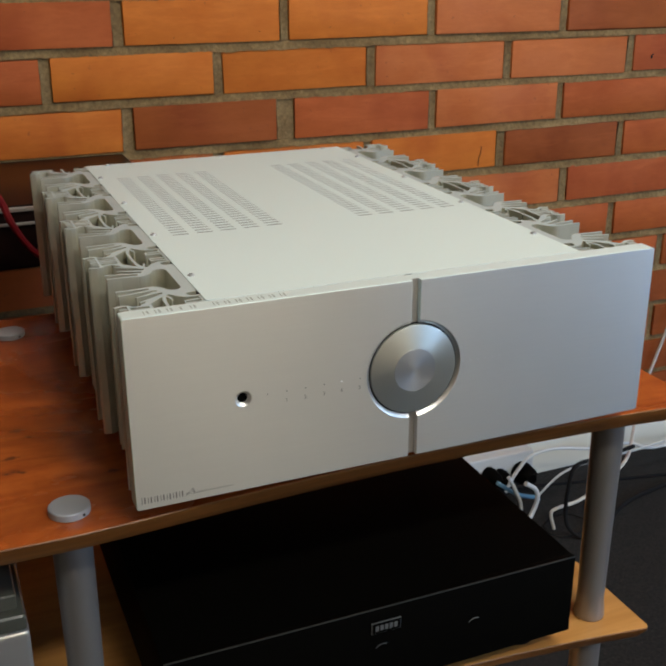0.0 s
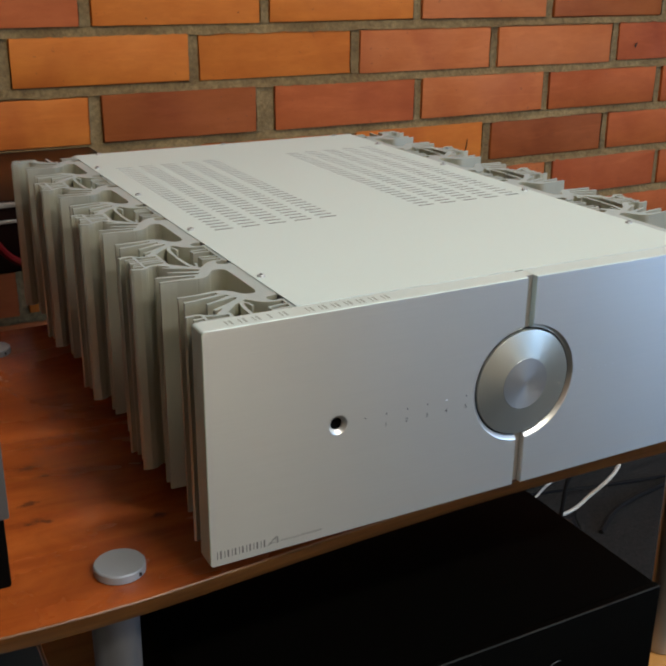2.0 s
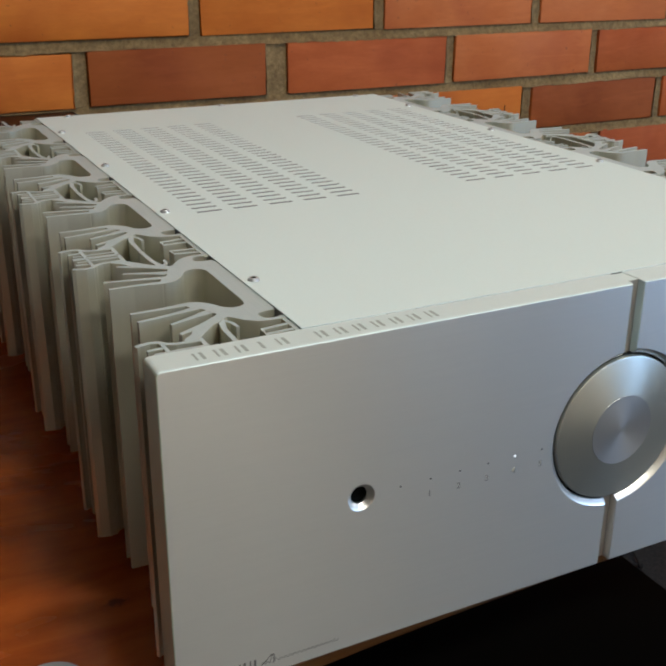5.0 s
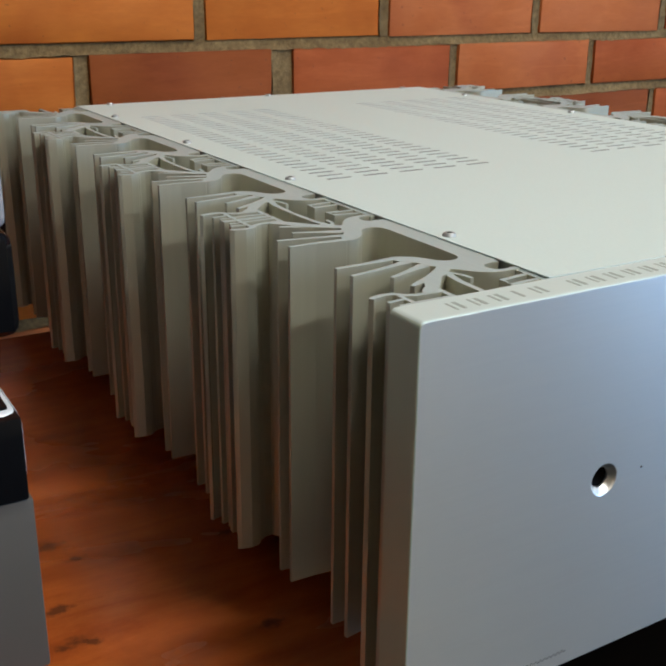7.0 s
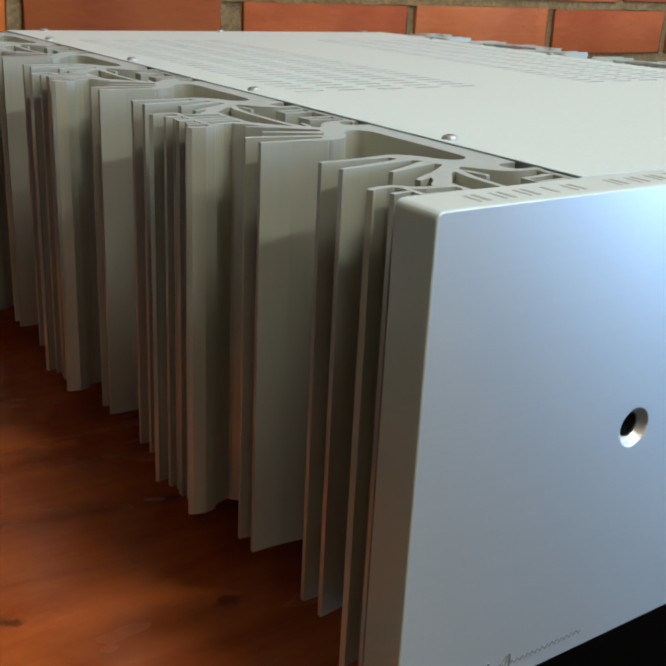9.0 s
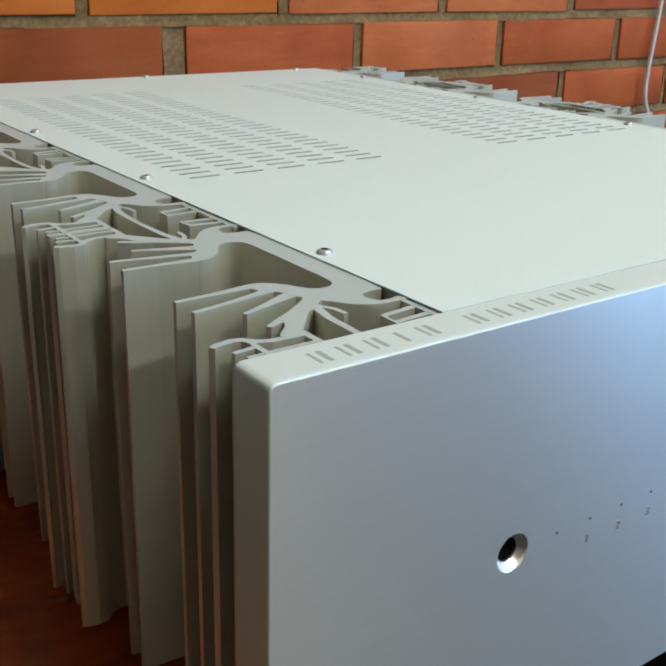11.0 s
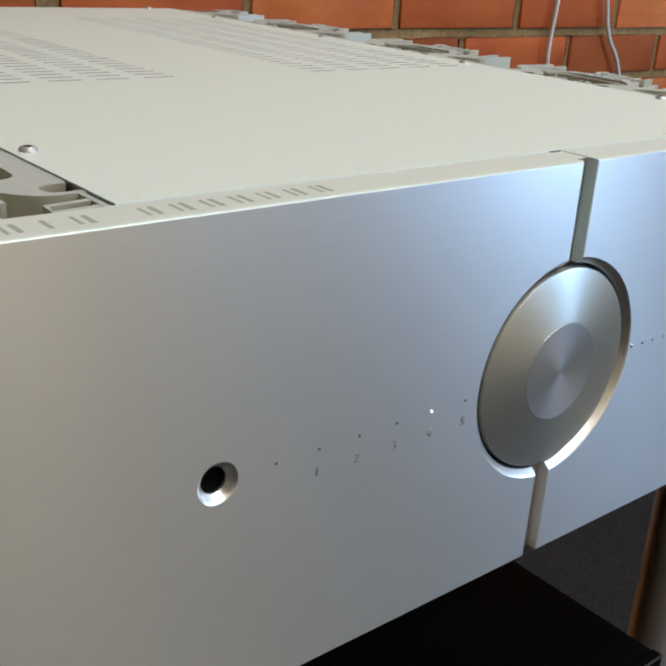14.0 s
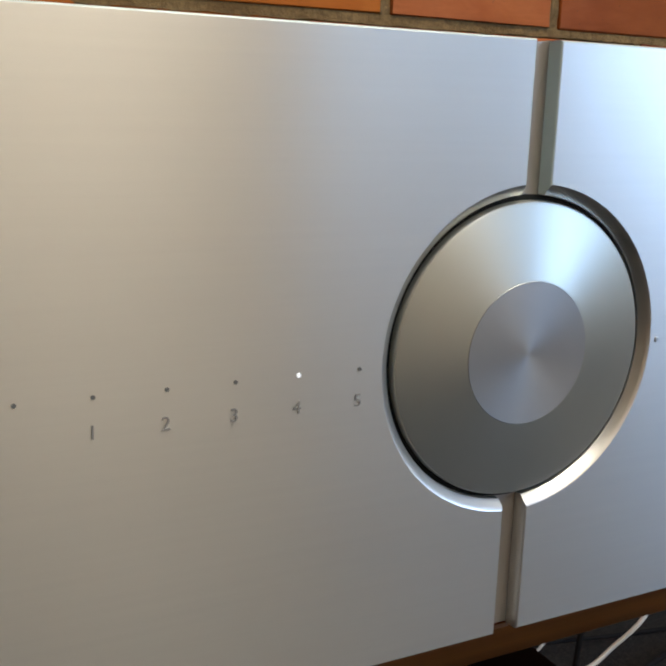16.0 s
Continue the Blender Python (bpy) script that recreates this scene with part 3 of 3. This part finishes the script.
# one length of the finned extrusion, by halves about its middle; x outward, y along, width
HALF = {
    "fin_a": [(0.0290, -0.0157, 0.0020), (0.0335, -0.0157, 0.0034), (0.0383, -0.0161, 0.0029), (0.0458, -0.0166, 0.0021), (0.0570, -0.0168, 0.0017)],
    "fin_b": [(0.0235, -0.0215, 0.0030), (0.0300, -0.0214, 0.0040), (0.0356, -0.0228, 0.0027), (0.0426, -0.0243, 0.0022), (0.0500, -0.0258, 0.0019), (0.0567, -0.0268, 0.0017)],
    "fin_c": [(0.0225, -0.0268, 0.0050), (0.0290, -0.0284, 0.0042), (0.0345, -0.0306, 0.0028), (0.0400, -0.0328, 0.0021), (0.0456, -0.0348, 0.0016)],
    "fin_d": [(0.0350, -0.0410, 0.0030), (0.0400, -0.0436, 0.0028), (0.0454, -0.0463, 0.0017)],
    "fin_e": [(0.0648, -0.0514, 0.0018), (0.0634, -0.0505, 0.0021), (0.0590, -0.0496, 0.0023), (0.0560, -0.0502, 0.0024), (0.0536, -0.0530, 0.0024), (0.0500, -0.0546, 0.0022), (0.0400, -0.0552, 0.0020)],
    "web_a": [(0.0550, -0.0500, 0.0016), (0.0550, -0.0650, 0.0016)],
    "web_b": [(0.0555, -0.0608, 0.0015), (0.0400, -0.0608, 0.0015)],
    "web_d": [(0.0620, -0.0568, 0.0016), (0.0545, -0.0560, 0.0016)],
    "web_e": [(0.0614, -0.0646, 0.0014), (0.0400, -0.0646, 0.0014)],
    "web_f": [(0.0605, -0.0608, 0.0012), (0.0550, -0.0608, 0.0014)],
    "base": [(0.0014, -0.0440, 0.0028), (0.0014, -0.0654, 0.0028)],
    "branch_a": [(0.0250, -0.0355, 0.0030), (0.0278, -0.0480, 0.0024), (0.0284, -0.0650, 0.0020)],
    "branch_b": [(0.0262, -0.0370, 0.0020), (0.0225, -0.0430, 0.0016), (0.0220, -0.0480, 0.0015)],
    "branch_c": [(0.0375, -0.0460, 0.0034), (0.0398, -0.0510, 0.0022), (0.0396, -0.0650, 0.0018)],
    "slot": [(0.0003, -0.0528, 0.0020), (0.0145, -0.0545, 0.0020), (0.0150, -0.0600, 0.0020), (0.0003, -0.0590, 0.0020)],
}
# the heavy body: base slab with a round-cornered pocket, two arms and the open screw channels
BODY = [(9.4, 0), (9.4, 22), (10.4, 25.6), (13.2, 27.6), (17.0, 27.4), (20, 25), (22, 20.8), (24.7, 17.3), (28, 14.7), (31.5, 13.8), (33.6, 14.2), (33.6, 17.0), (31.5, 21.6), (27.6, 24.6), (26.6, 29.6), (24.6, 32.0), (31, 36.6), (36.4, 40.4), (39.6, 43.8), (41.4, 48.2), (46.8, 53.0), (45.6, 55.6), (41.0, 54.6), (37.4, 50.6), (33.6, 46.2), (30.2, 42.0), (26.4, 40.4), (22.6, 36.2), (20.4, 38.2), (17.2, 43.0), (12.5, 46.6), (8.5, 47.6), (3.5, 47.6), (0.2, 47.8), (0.2, 44.8), (5.0, 45.4), (8.8, 44.8), (10.2, 40.0), (8.6, 37.6), (4.2, 36.8), (0.2, 37.4)]


def rounded(points, times=2):
    """Cuts the corners of a closed outline."""
    for _ in range(times):
        out = []
        for a, b_ in zip(points, points[1:] + points[:1]):
            out += [(a[0] * 0.8 + b_[0] * 0.2, a[1] * 0.8 + b_[1] * 0.2), (a[0] * 0.2 + b_[0] * 0.8, a[1] * 0.2 + b_[1] * 0.8)]
        points = out
    return points


def extruded(outline, height, name, mats):
    b = bmesh.new()
    lo = [b.verts.new((x, y, 0)) for x, y in outline]
    hi = [b.verts.new((x, y, height)) for x, y in outline]
    n = len(outline)
    for i in range(n):
        b.faces.new((lo[i], lo[(i + 1) % n], hi[(i + 1) % n], hi[i]))
    b.faces.new(lo)
    b.faces.new(hi).material_index = 1
    me = finish(b, name, *mats)
    for p in me.polygons:
        if abs(p.normal.z) > 0.9:
            p.use_smooth = False
    return me


SEG, MID0 = 0.1308, 0.0782
outline = [(x / 1000, y / 1000) for x, y in BODY] + [(x / 1000, -y / 1000) for x, y in BODY[:0:-1]]
sink_base = extruded(rounded(outline), 0.1458, "heat_sink", (ANODIZED, SAWN))
shared = {}
for k, (key, pts) in enumerate(HALF.items()):
    for s in (1, -1):
        top = 0.145795 - 0.000012 * (2 * k + (s > 0))
        shared[key, s] = stroke([(x, s * y, w) for x, y, w in pts], 0.0, top, key.split("_")[0], (ANODIZED, SAWN))
for side in (-1, 1):
    for k in range(4):
        sink = new("heat_sink", sink_base)
        sink.parent = amp
        tagged(sink, "length of silver finned heat sink extrusion")
        sink.matrix_basis = pose(side * 0.1595, MID0 + SEG * k, A + 0.0064, 0, 0, 0 if side > 0 else 180)
        for (key, s), me in shared.items():
            ob = new({"fin": "fin", "web": "fin_web", "branch": "fin_branch", "slot": "screw_slot", "base": "base_rib"}[key.split("_")[0]], me)
            ob.parent = sink

# ---- black amplifier on the lower shelf ----
black = thing("black_amplifier", "wide satin black amplifier on the lower shelf", "amplifier", (0, 0, LOW))
part("body", box(-0.207, 0.207, 0.0485, 0.40, 0.022, 0.1095, 0.0015), BLACK, black)
part("front_panel", box(-0.2075, 0.2075, 0.0410, 0.0480, 0.022, 0.1100, 0.0008), BLACK, black)
# added bar that paints the highlight on the top front edge
part("front_edge_glint", box(-0.2070, 0.2070, 0.0404, 0.0416, 0.1092, 0.1104, 0.0004), EDGEGLINT, black, "thin grey bar as the front edge's highlight")
badge = part("badge", box(-0.015, 0.015, 0.0398, 0.0405, 0.0835, 0.0955, 0.0003), DIMGREY, black, "small outlined maker's badge")
part("badge_field", box(-0.0142, 0.0142, 0.0392, 0.0397, 0.0843, 0.0947), BLACK, badge)
for i in range(5):
    part("lettering", box(-0.0112 + i * 0.0047, -0.0112 + i * 0.0047 + 0.0032, 0.0387, 0.0391, 0.0868, 0.0922), DIMGREY, badge)
for x in (-0.003, 0.095):
    arc = [(0.0085 * math.cos(radians(a)), 0.0, 0.0085 * math.sin(radians(a))) for a in range(60, 150, 12)]
    part("button_mark", tube(arc, 0.0003, 6, 2), DIMGREY, black, at=(x, 0.0405, 0.0615))
part("indicator", box(-0.001, 0.001, 0.0400, 0.0406, 0.060, 0.062), SILVER, black, at=(-0.10, 0, 0))
for x in (-0.17, 0.17):
    for y in (0.08, 0.36):
        part("foot", lathe([(0, 0), (0.018, 0), (0.02, 0.003), (0.02, 0.0225), (0, 0.0225)], 24), RUBBER, black, at=(x, y, 0))

# ---- things beside the amplifier ----
def loose_disc(at):
    ob = thing("isolation_puck", "flat round grey metal puck on the shelf", "puck", at, "pucks on the shelf")
    part("body", lathe([(0, 0), (0.0152, 0), (0.0159, 0.0006), (0.0159, 0.0054), (0.0152, 0.0062), (0, 0.0062)], 48), PUCK, ob)
    part("side_hole", lathe([(0, -0.0004), (0.0012, -0.0004), (0.0012, 0.001), (0, 0.001)], 12, "y"), HOLLOWSHADE, ob, at=(0.0088, -0.0134, 0.0030))
    return ob


loose_disc((-0.2680, 0.0440, SHELF))
loose_disc((-0.2720, 0.4480, SHELF))


stack = thing("audio_player", "silver audio player with a black glass band beside the amplifier", "audio player", (-0.327, 0.055, SHELF))
part("body", box(-0.30, 0.0, 0.0, 0.24, 0.047, 0.1088, 0.0015), PLAYER, stack)
part("rim", box(-0.30, 0.0, 0.0, 0.24, 0.1090, 0.1380, 0.0075, 5), PALERIM, stack, "pale bright rim")
part("display", box(-0.2985, -0.0014, -0.0012, 0.20, 0.1092, 0.1364, 0.0010), GLOSS, stack, "black glass band with a rounded edge")
part("top_plate", box(-0.2960, -0.0040, 0.0040, 0.236, 0.1374, 0.1386, 0.0005), GLOSS, stack, "black glass top")
part("base", box(-0.297, -0.003, 0.002, 0.236, 0.0, 0.0468, 0.002), BLACK, stack, "black base")
top_box = thing("speaker_box", "pale grey box with a black lower band on the player", "audio player", (-0.3235, 0.062, SHELF + 0.1387))
part("foot", box(-0.27, -0.03, 0.03, 0.21, 0.0, 0.0193, 0.002), RUBBER, top_box)
part("lower_band", box(-0.30, 0.0, 0.0, 0.23, 0.0193, 0.0513, 0.005, 3), GLOSS, top_box, "black band")
part("body", box(-0.30, -0.001, 0.001, 0.23, 0.0516, 0.30, 0.004, 3), PALEGREY, top_box)

low_box = thing("silver_receiver", "silver box with a smoked lid on the lower shelf", "audio player", (-0.308, 0.05, LOW))
part("body", box(-0.36, 0.0, 0.0, 0.30, 0.0, 0.169, 0.004, 4), SILVER, low_box)
part("smoked_lid", box(-0.36, -0.001, 0.001, 0.30, 0.1692, 0.184, 0.004, 3), SMOKE, low_box, "smoked plastic lid")
part("upper_lid", box(-0.36, -0.006, 0.010, 0.30, 0.1842, 0.198, 0.003, 3), SMOKE, low_box, "smoked plastic lid")

ledge = thing("wall_box", "gloss black box on the brick wall behind the rack", "box", (-0.04, WALL_Y, 0))
part("body", box(-0.95, 0.0, -0.298, -0.001, Z0 + 0.004, Z0 + 0.088, 0.003), DARKBOX, ledge)
part("trim", box(-0.95, 0.0, -0.3015, -0.2985, Z0 + 0.080, Z0 + 0.086, 0.001), SILVER, ledge, "pale front trim strip")
part("trim", box(-0.95, 0.0, -0.3015, -0.2985, Z0 + 0.062, Z0 + 0.066, 0.001), SILVER, ledge, "pale front trim strip")
red = tagged(new("red_cable", finish(tube([(-0.34, 0.60, Z0 + 0.22), (-0.285, 0.61, Z0 + 0.155), (-0.255, 0.62, Z0 + 0.105), (-0.244, 0.62, Z0 + 0.073), (-0.222, 0.630, Z0 + 0.033), (-0.165, 0.66, Z0 - 0.03), (-0.06, 0.70, Z0 - 0.25), (-0.12, 0.72, 0.026)], 0.0045), "red_cable", REDWIRE)), "thick red cable hanging behind the rack", "cable")

# ---- cables and sockets at the wall ----
strip = thing("power_strip", "white socket strip with dark plugs on the skirting", "power strip", (0.70, WALL_Y - 0.0225, 0))
part("body", box(-0.16, 0.055, -0.030, -0.0005, 0.040, 0.100, 0.005, 3), WHITEPLASTIC, strip)
for px, pz, pr in ((-0.055, 0.068, 0.016), (-0.030, 0.056, 0.019), (0.022, 0.058, 0.023)):
    part("plug", lathe([(0, 0), (pr * 0.9, 0), (pr, -0.010), (pr * 0.9, -0.034), (pr * 0.5, -0.045), (0, -0.045)], 24, "y"), BLACK, strip, "dark plug", (px, -0.0305, pz))


def cable(label, pts, r, mat):
    return tagged(new("cable", finish(tube(pts, r), "cable", mat)), label, "cable", "cables behind the rack")


cable("thin white cable down the brick wall", [(1.152, 0.93, Z0 + 0.62), (1.152, 0.935, Z0 + 0.229), (1.138, 0.935, Z0 + 0.045), (1.155, 0.93, Z0 - 0.02), (1.175, 0.930, Z0 - 0.142), (1.11, 0.930, 0.34), (1.06, 0.930, 0.19), (0.98, 0.86, 0.135), (0.845, 0.72, 0.143), (0.775, 0.72, 0.093), (0.74, 0.72, 0.076), (0.695, 0.72, 0.071), (0.680, 0.72, 0.062), (0.69, 0.72, 0.026)], 0.0034, CREAM)
cable("pale blue network cable down the brick wall", [(1.22, 0.93, Z0 + 0.60), (1.278, 0.932, Z0 + 0.14), (1.345, 0.93, Z0 + 0.01), (1.42, 0.92, Z0 - 0.25), (1.38, 0.88, 0.10), (1.05, 0.84, 0.077), (0.948, 0.84, 0.102), (0.866, 0.84, 0.106), (0.767, 0.84, 0.126), (0.707, 0.84, 0.120), (0.672, 0.84, 0.085), (0.655, 0.84, 0.050)], 0.0036, WHITEPLASTIC)
cable("thin white cable behind the rack", [(0.699, 0.80, 0.046), (0.756, 0.80, 0.091), (0.836, 0.80, 0.105), (0.909, 0.80, 0.106), (1.2, 0.84, 0.09), (1.7, 0.88, 0.026)], 0.0022, WHITEPLASTIC)
cable("white cable bent down at the plugs", [(0.631, 0.74, 0.128), (0.654, 0.74, 0.110), (0.660, 0.74, 0.087), (0.649, 0.74, 0.055), (0.62, 0.73, 0.025)], 0.0046, WHITEPLASTIC)
cable("white cable bent down at the plugs", [(0.612, 0.77, 0.13), (0.628, 0.77, 0.10), (0.645, 0.77, 0.06), (0.64, 0.77, 0.025)], 0.0038, WHITEPLASTIC)
cable("blue cable at the power strip", [(0.60, 0.79, 0.11), (0.638, 0.78, 0.083), (0.667, 0.78, 0.070), (0.70, 0.80, 0.05), (0.72, 0.82, 0.03)], 0.0042, BLUEWIRE)
cable("black cable hanging behind the rack", [(0.86, 0.72, 0.17), (0.77, 0.70, 0.174), (0.713, 0.70, 0.169), (0.700, 0.70, 0.129), (0.700, 0.70, 0.055), (0.715, 0.68, 0.028), (0.75, 0.66, 0.024)], 0.0040, RUBBER)
cable("black cable on the carpet", [(0.80, 0.70, 0.024), (0.9, 0.75, 0.03), (1.1, 0.78, 0.03), (1.5, 0.80, 0.024)], 0.005, RUBBER)

cable("thin black cable looped on the carpet", [(0.84, 0.80, 0.03), (0.79, 0.76, 0.03), (0.758, 0.705, 0.026), (0.707, 0.686, 0.026), (0.672, 0.705, 0.027), (0.68, 0.738, 0.030), (0.735, 0.745, 0.034), (0.760, 0.700, 0.030), (0.72, 0.62, 0.024)], 0.0018, RUBBER)
cable("black cable along the skirting", [(0.66, 0.84, 0.06), (0.80, 0.83, 0.045), (0.95, 0.82, 0.03), (1.15, 0.80, 0.026), (1.6, 0.84, 0.026)], 0.0036, RUBBER)

# ---- the bricks ----
BL, BH, PITCH, COURSE = 0.2545, 0.0672, 0.2718, 0.0805
ROW0 = 0.7708        # underside of the course behind the lid
START = {2: -0.0225, 1: -0.1375, 0: -0.0180, -1: -0.1430, -2: 0.0035, -3: -0.1450}


def brick_mesh(length, seed):
    rng = random.Random(seed)
    b = box(0, length, 0.0, 0.1, 0, BH, 0.0022, 2)
    for v in b.verts:
        if v.co.y < 0.02:
            v.co += Vector((rng.uniform(-1, 1) * 0.0007, rng.uniform(-1, 1) * 0.0005, rng.uniform(-1, 1) * 0.0007))
    return b


MATS = (ORANGE, SALMON, RED, DARKRED)
variants = {}
for mi, mat in enumerate(MATS):
    for s in range(3):
        variants[mi, s] = finish(brick_mesh(BL, 10 * mi + s), "brick", mat)
short = finish(brick_mesh(0.240, 77), "brick", DARKRED)
FIXED = {(2, -1): 2, (2, 0): 0, (2, 1): 0, (2, 2): 1, (2, 3): 3, (1, -1): 2, (1, 0): 0, (1, 1): 0, (1, 2): 1, (1, 3): 1, (1, 4): 2, (0, -1): 0, (0, 0): 3, (0, 1): 2, (0, 2): 1, (0, 3): 2, (0, 4): 2, (-1, 1): 0, (-1, 2): 0, (-1, 3): 3, (-1, 4): 2, (-1, 5): 3, (-2, 2): 1, (-2, 3): 2, (-3, 4): 2}
rng = random.Random(5)
laid = {}
rest = bmesh.new()
for row in range(-10, 22):
    zb = ROW0 + COURSE * row
    if zb < 0.0 or zb > 2.5:
        continue
    for n in range(-9, 15):
        x = START.get(row, -0.012 if row % 2 == 0 else -0.140) + PITCH * n + rng.uniform(-0.002, 0.002)
        x0, x1 = max(x, -2.59), min(x + BL, 4.19)
        pick = FIXED.get((row, n), rng.choice((0, 0, 1, 2, 2, 3) if n < 2 else (1, 2, 2, 2, 3)))
        tilt = rng.uniform(-0.2, 0.2)
        if x1 - x0 < 0.02:
            continue
        laid.setdefault(row, []).append((x0, x1 if (row, n) != (0, 0) else x + 0.240))
        if -4 <= row <= 8 and -3 <= n <= 7:
            ob = new("brick", short if (row, n) == (0, 0) else variants[pick, rng.randrange(3)])
            ob.parent = wall_north
            ob.matrix_basis = pose(x, WALL_Y + rng.uniform(-0.0012, 0.0012), zb + rng.uniform(-0.0012, 0.0012), 0, tilt, 0)
        else:
            r = bmesh.ops.create_cube(rest, size=1.0)
            for v in r["verts"]:
                v.co = Vector(((x0 + x1) / 2 + v.co.x * (x1 - x0), WALL_Y + 0.05 + v.co.y * 0.1, zb + BH / 2 + v.co.z * BH))
            for f in {f for v in r["verts"] for f in v.link_faces}:
                f.material_index = pick
far = new("brick_courses", finish(rest, "brick_courses", *MATS, smooth=False))
far.parent = wall_north
tagged(far, kind="stuff")


# ---- mortar pressed into the joints, with a ragged lip over the brick edges ----
def ribbon(bm, along, length, start, a0, a1, rng):
    """One joint: a strip with uneven edges between a0 and a1, along x or up z."""
    n = max(2, int(length / 0.006))
    lip0, lip1, prev = 0.0, 0.0, None
    for i in range(n + 1):
        u = start + length * i / n
        lip0 = max(-0.0014, min(0.0022, 0.75 * lip0 + rng.uniform(-0.0009, 0.0010)))
        lip1 = max(-0.0012, min(0.0030, 0.75 * lip1 + rng.uniform(-0.0009, 0.0010)))
        d = rng.uniform(-0.0007, 0.0007)
        ring = []
        for v, y in ((a0 - lip0, -0.0004), (a0 + 0.0022, 0.0022 + d), ((a0 + a1) / 2, 0.0040 + d), (a1 - 0.0026 + lip1, 0.0042 + d), (a1 + 0.0005, 0.0052 + d)):
            ring.append(bm.verts.new((u, WALL_Y + y, v) if along == "x" else (v, WALL_Y + y, u)))
        if prev:
            for k in range(4):
                bm.faces.new((prev[k], prev[k + 1], ring[k + 1], ring[k]))
        prev = ring


lips = random.Random(8)
beds = bmesh.new()
for row, spans in laid.items():
    zb = ROW0 + COURSE * row
    if not -5 <= row <= 9:
        continue
    ribbon(beds, "x", 3.0, -1.0, zb + BH, zb + COURSE, lips)
    for (p0, p1), (q0, q1) in zip(spans, spans[1:]):
        if -1.0 < p1 < 2.0:
            ribbon(beds, "z", BH, zb, p1, q0, lips)
bedding = new("mortar_joints", finish(beds, "mortar_joints", MORTAR))
bedding.parent = wall_north
tagged(bedding, "rough yellowish grey mortar in the joints", kind="stuff")
CRACK = (0.616, Z0 + 0.015)
# a fired-in crack and small pits in the brick faces, their depth painted near-black
for cx, cz, w, h in ((0.991, Z0 + 0.1975, 0.0042, 0.0080), (0.9935, Z0 + 0.2015, 0.0028, 0.0030), (0.196, Z0 + 0.268, 0.0016, 0.0016), (0.055, Z0 + 0.262, 0.0018, 0.0014)):
    pit = new("pit", finish(lathe([(0, -0.0002), (1.0, -0.0002), (1.0, 0.0004), (0, 0.0004)], 9, "y"), "pit", HOLLOWSHADE))
    pit.parent = wall_north
    pit.matrix_basis = pose(cx, WALL_Y - 0.0014, cz) @ Matrix.Diagonal((w / 2, 1, h / 2, 1))
crack = new("crack", finish(tube([(CRACK[0], WALL_Y - 0.0012, CRACK[1]), (CRACK[0] + 0.001, WALL_Y - 0.0012, CRACK[1] + 0.014), (CRACK[0] + 0.0045, WALL_Y - 0.0012, CRACK[1] + 0.024), (CRACK[0] + 0.0055, WALL_Y - 0.0012, CRACK[1] + 0.036)], 0.0008, 5, 3), "crack", HOLLOWSHADE))
crack.parent = wall_north
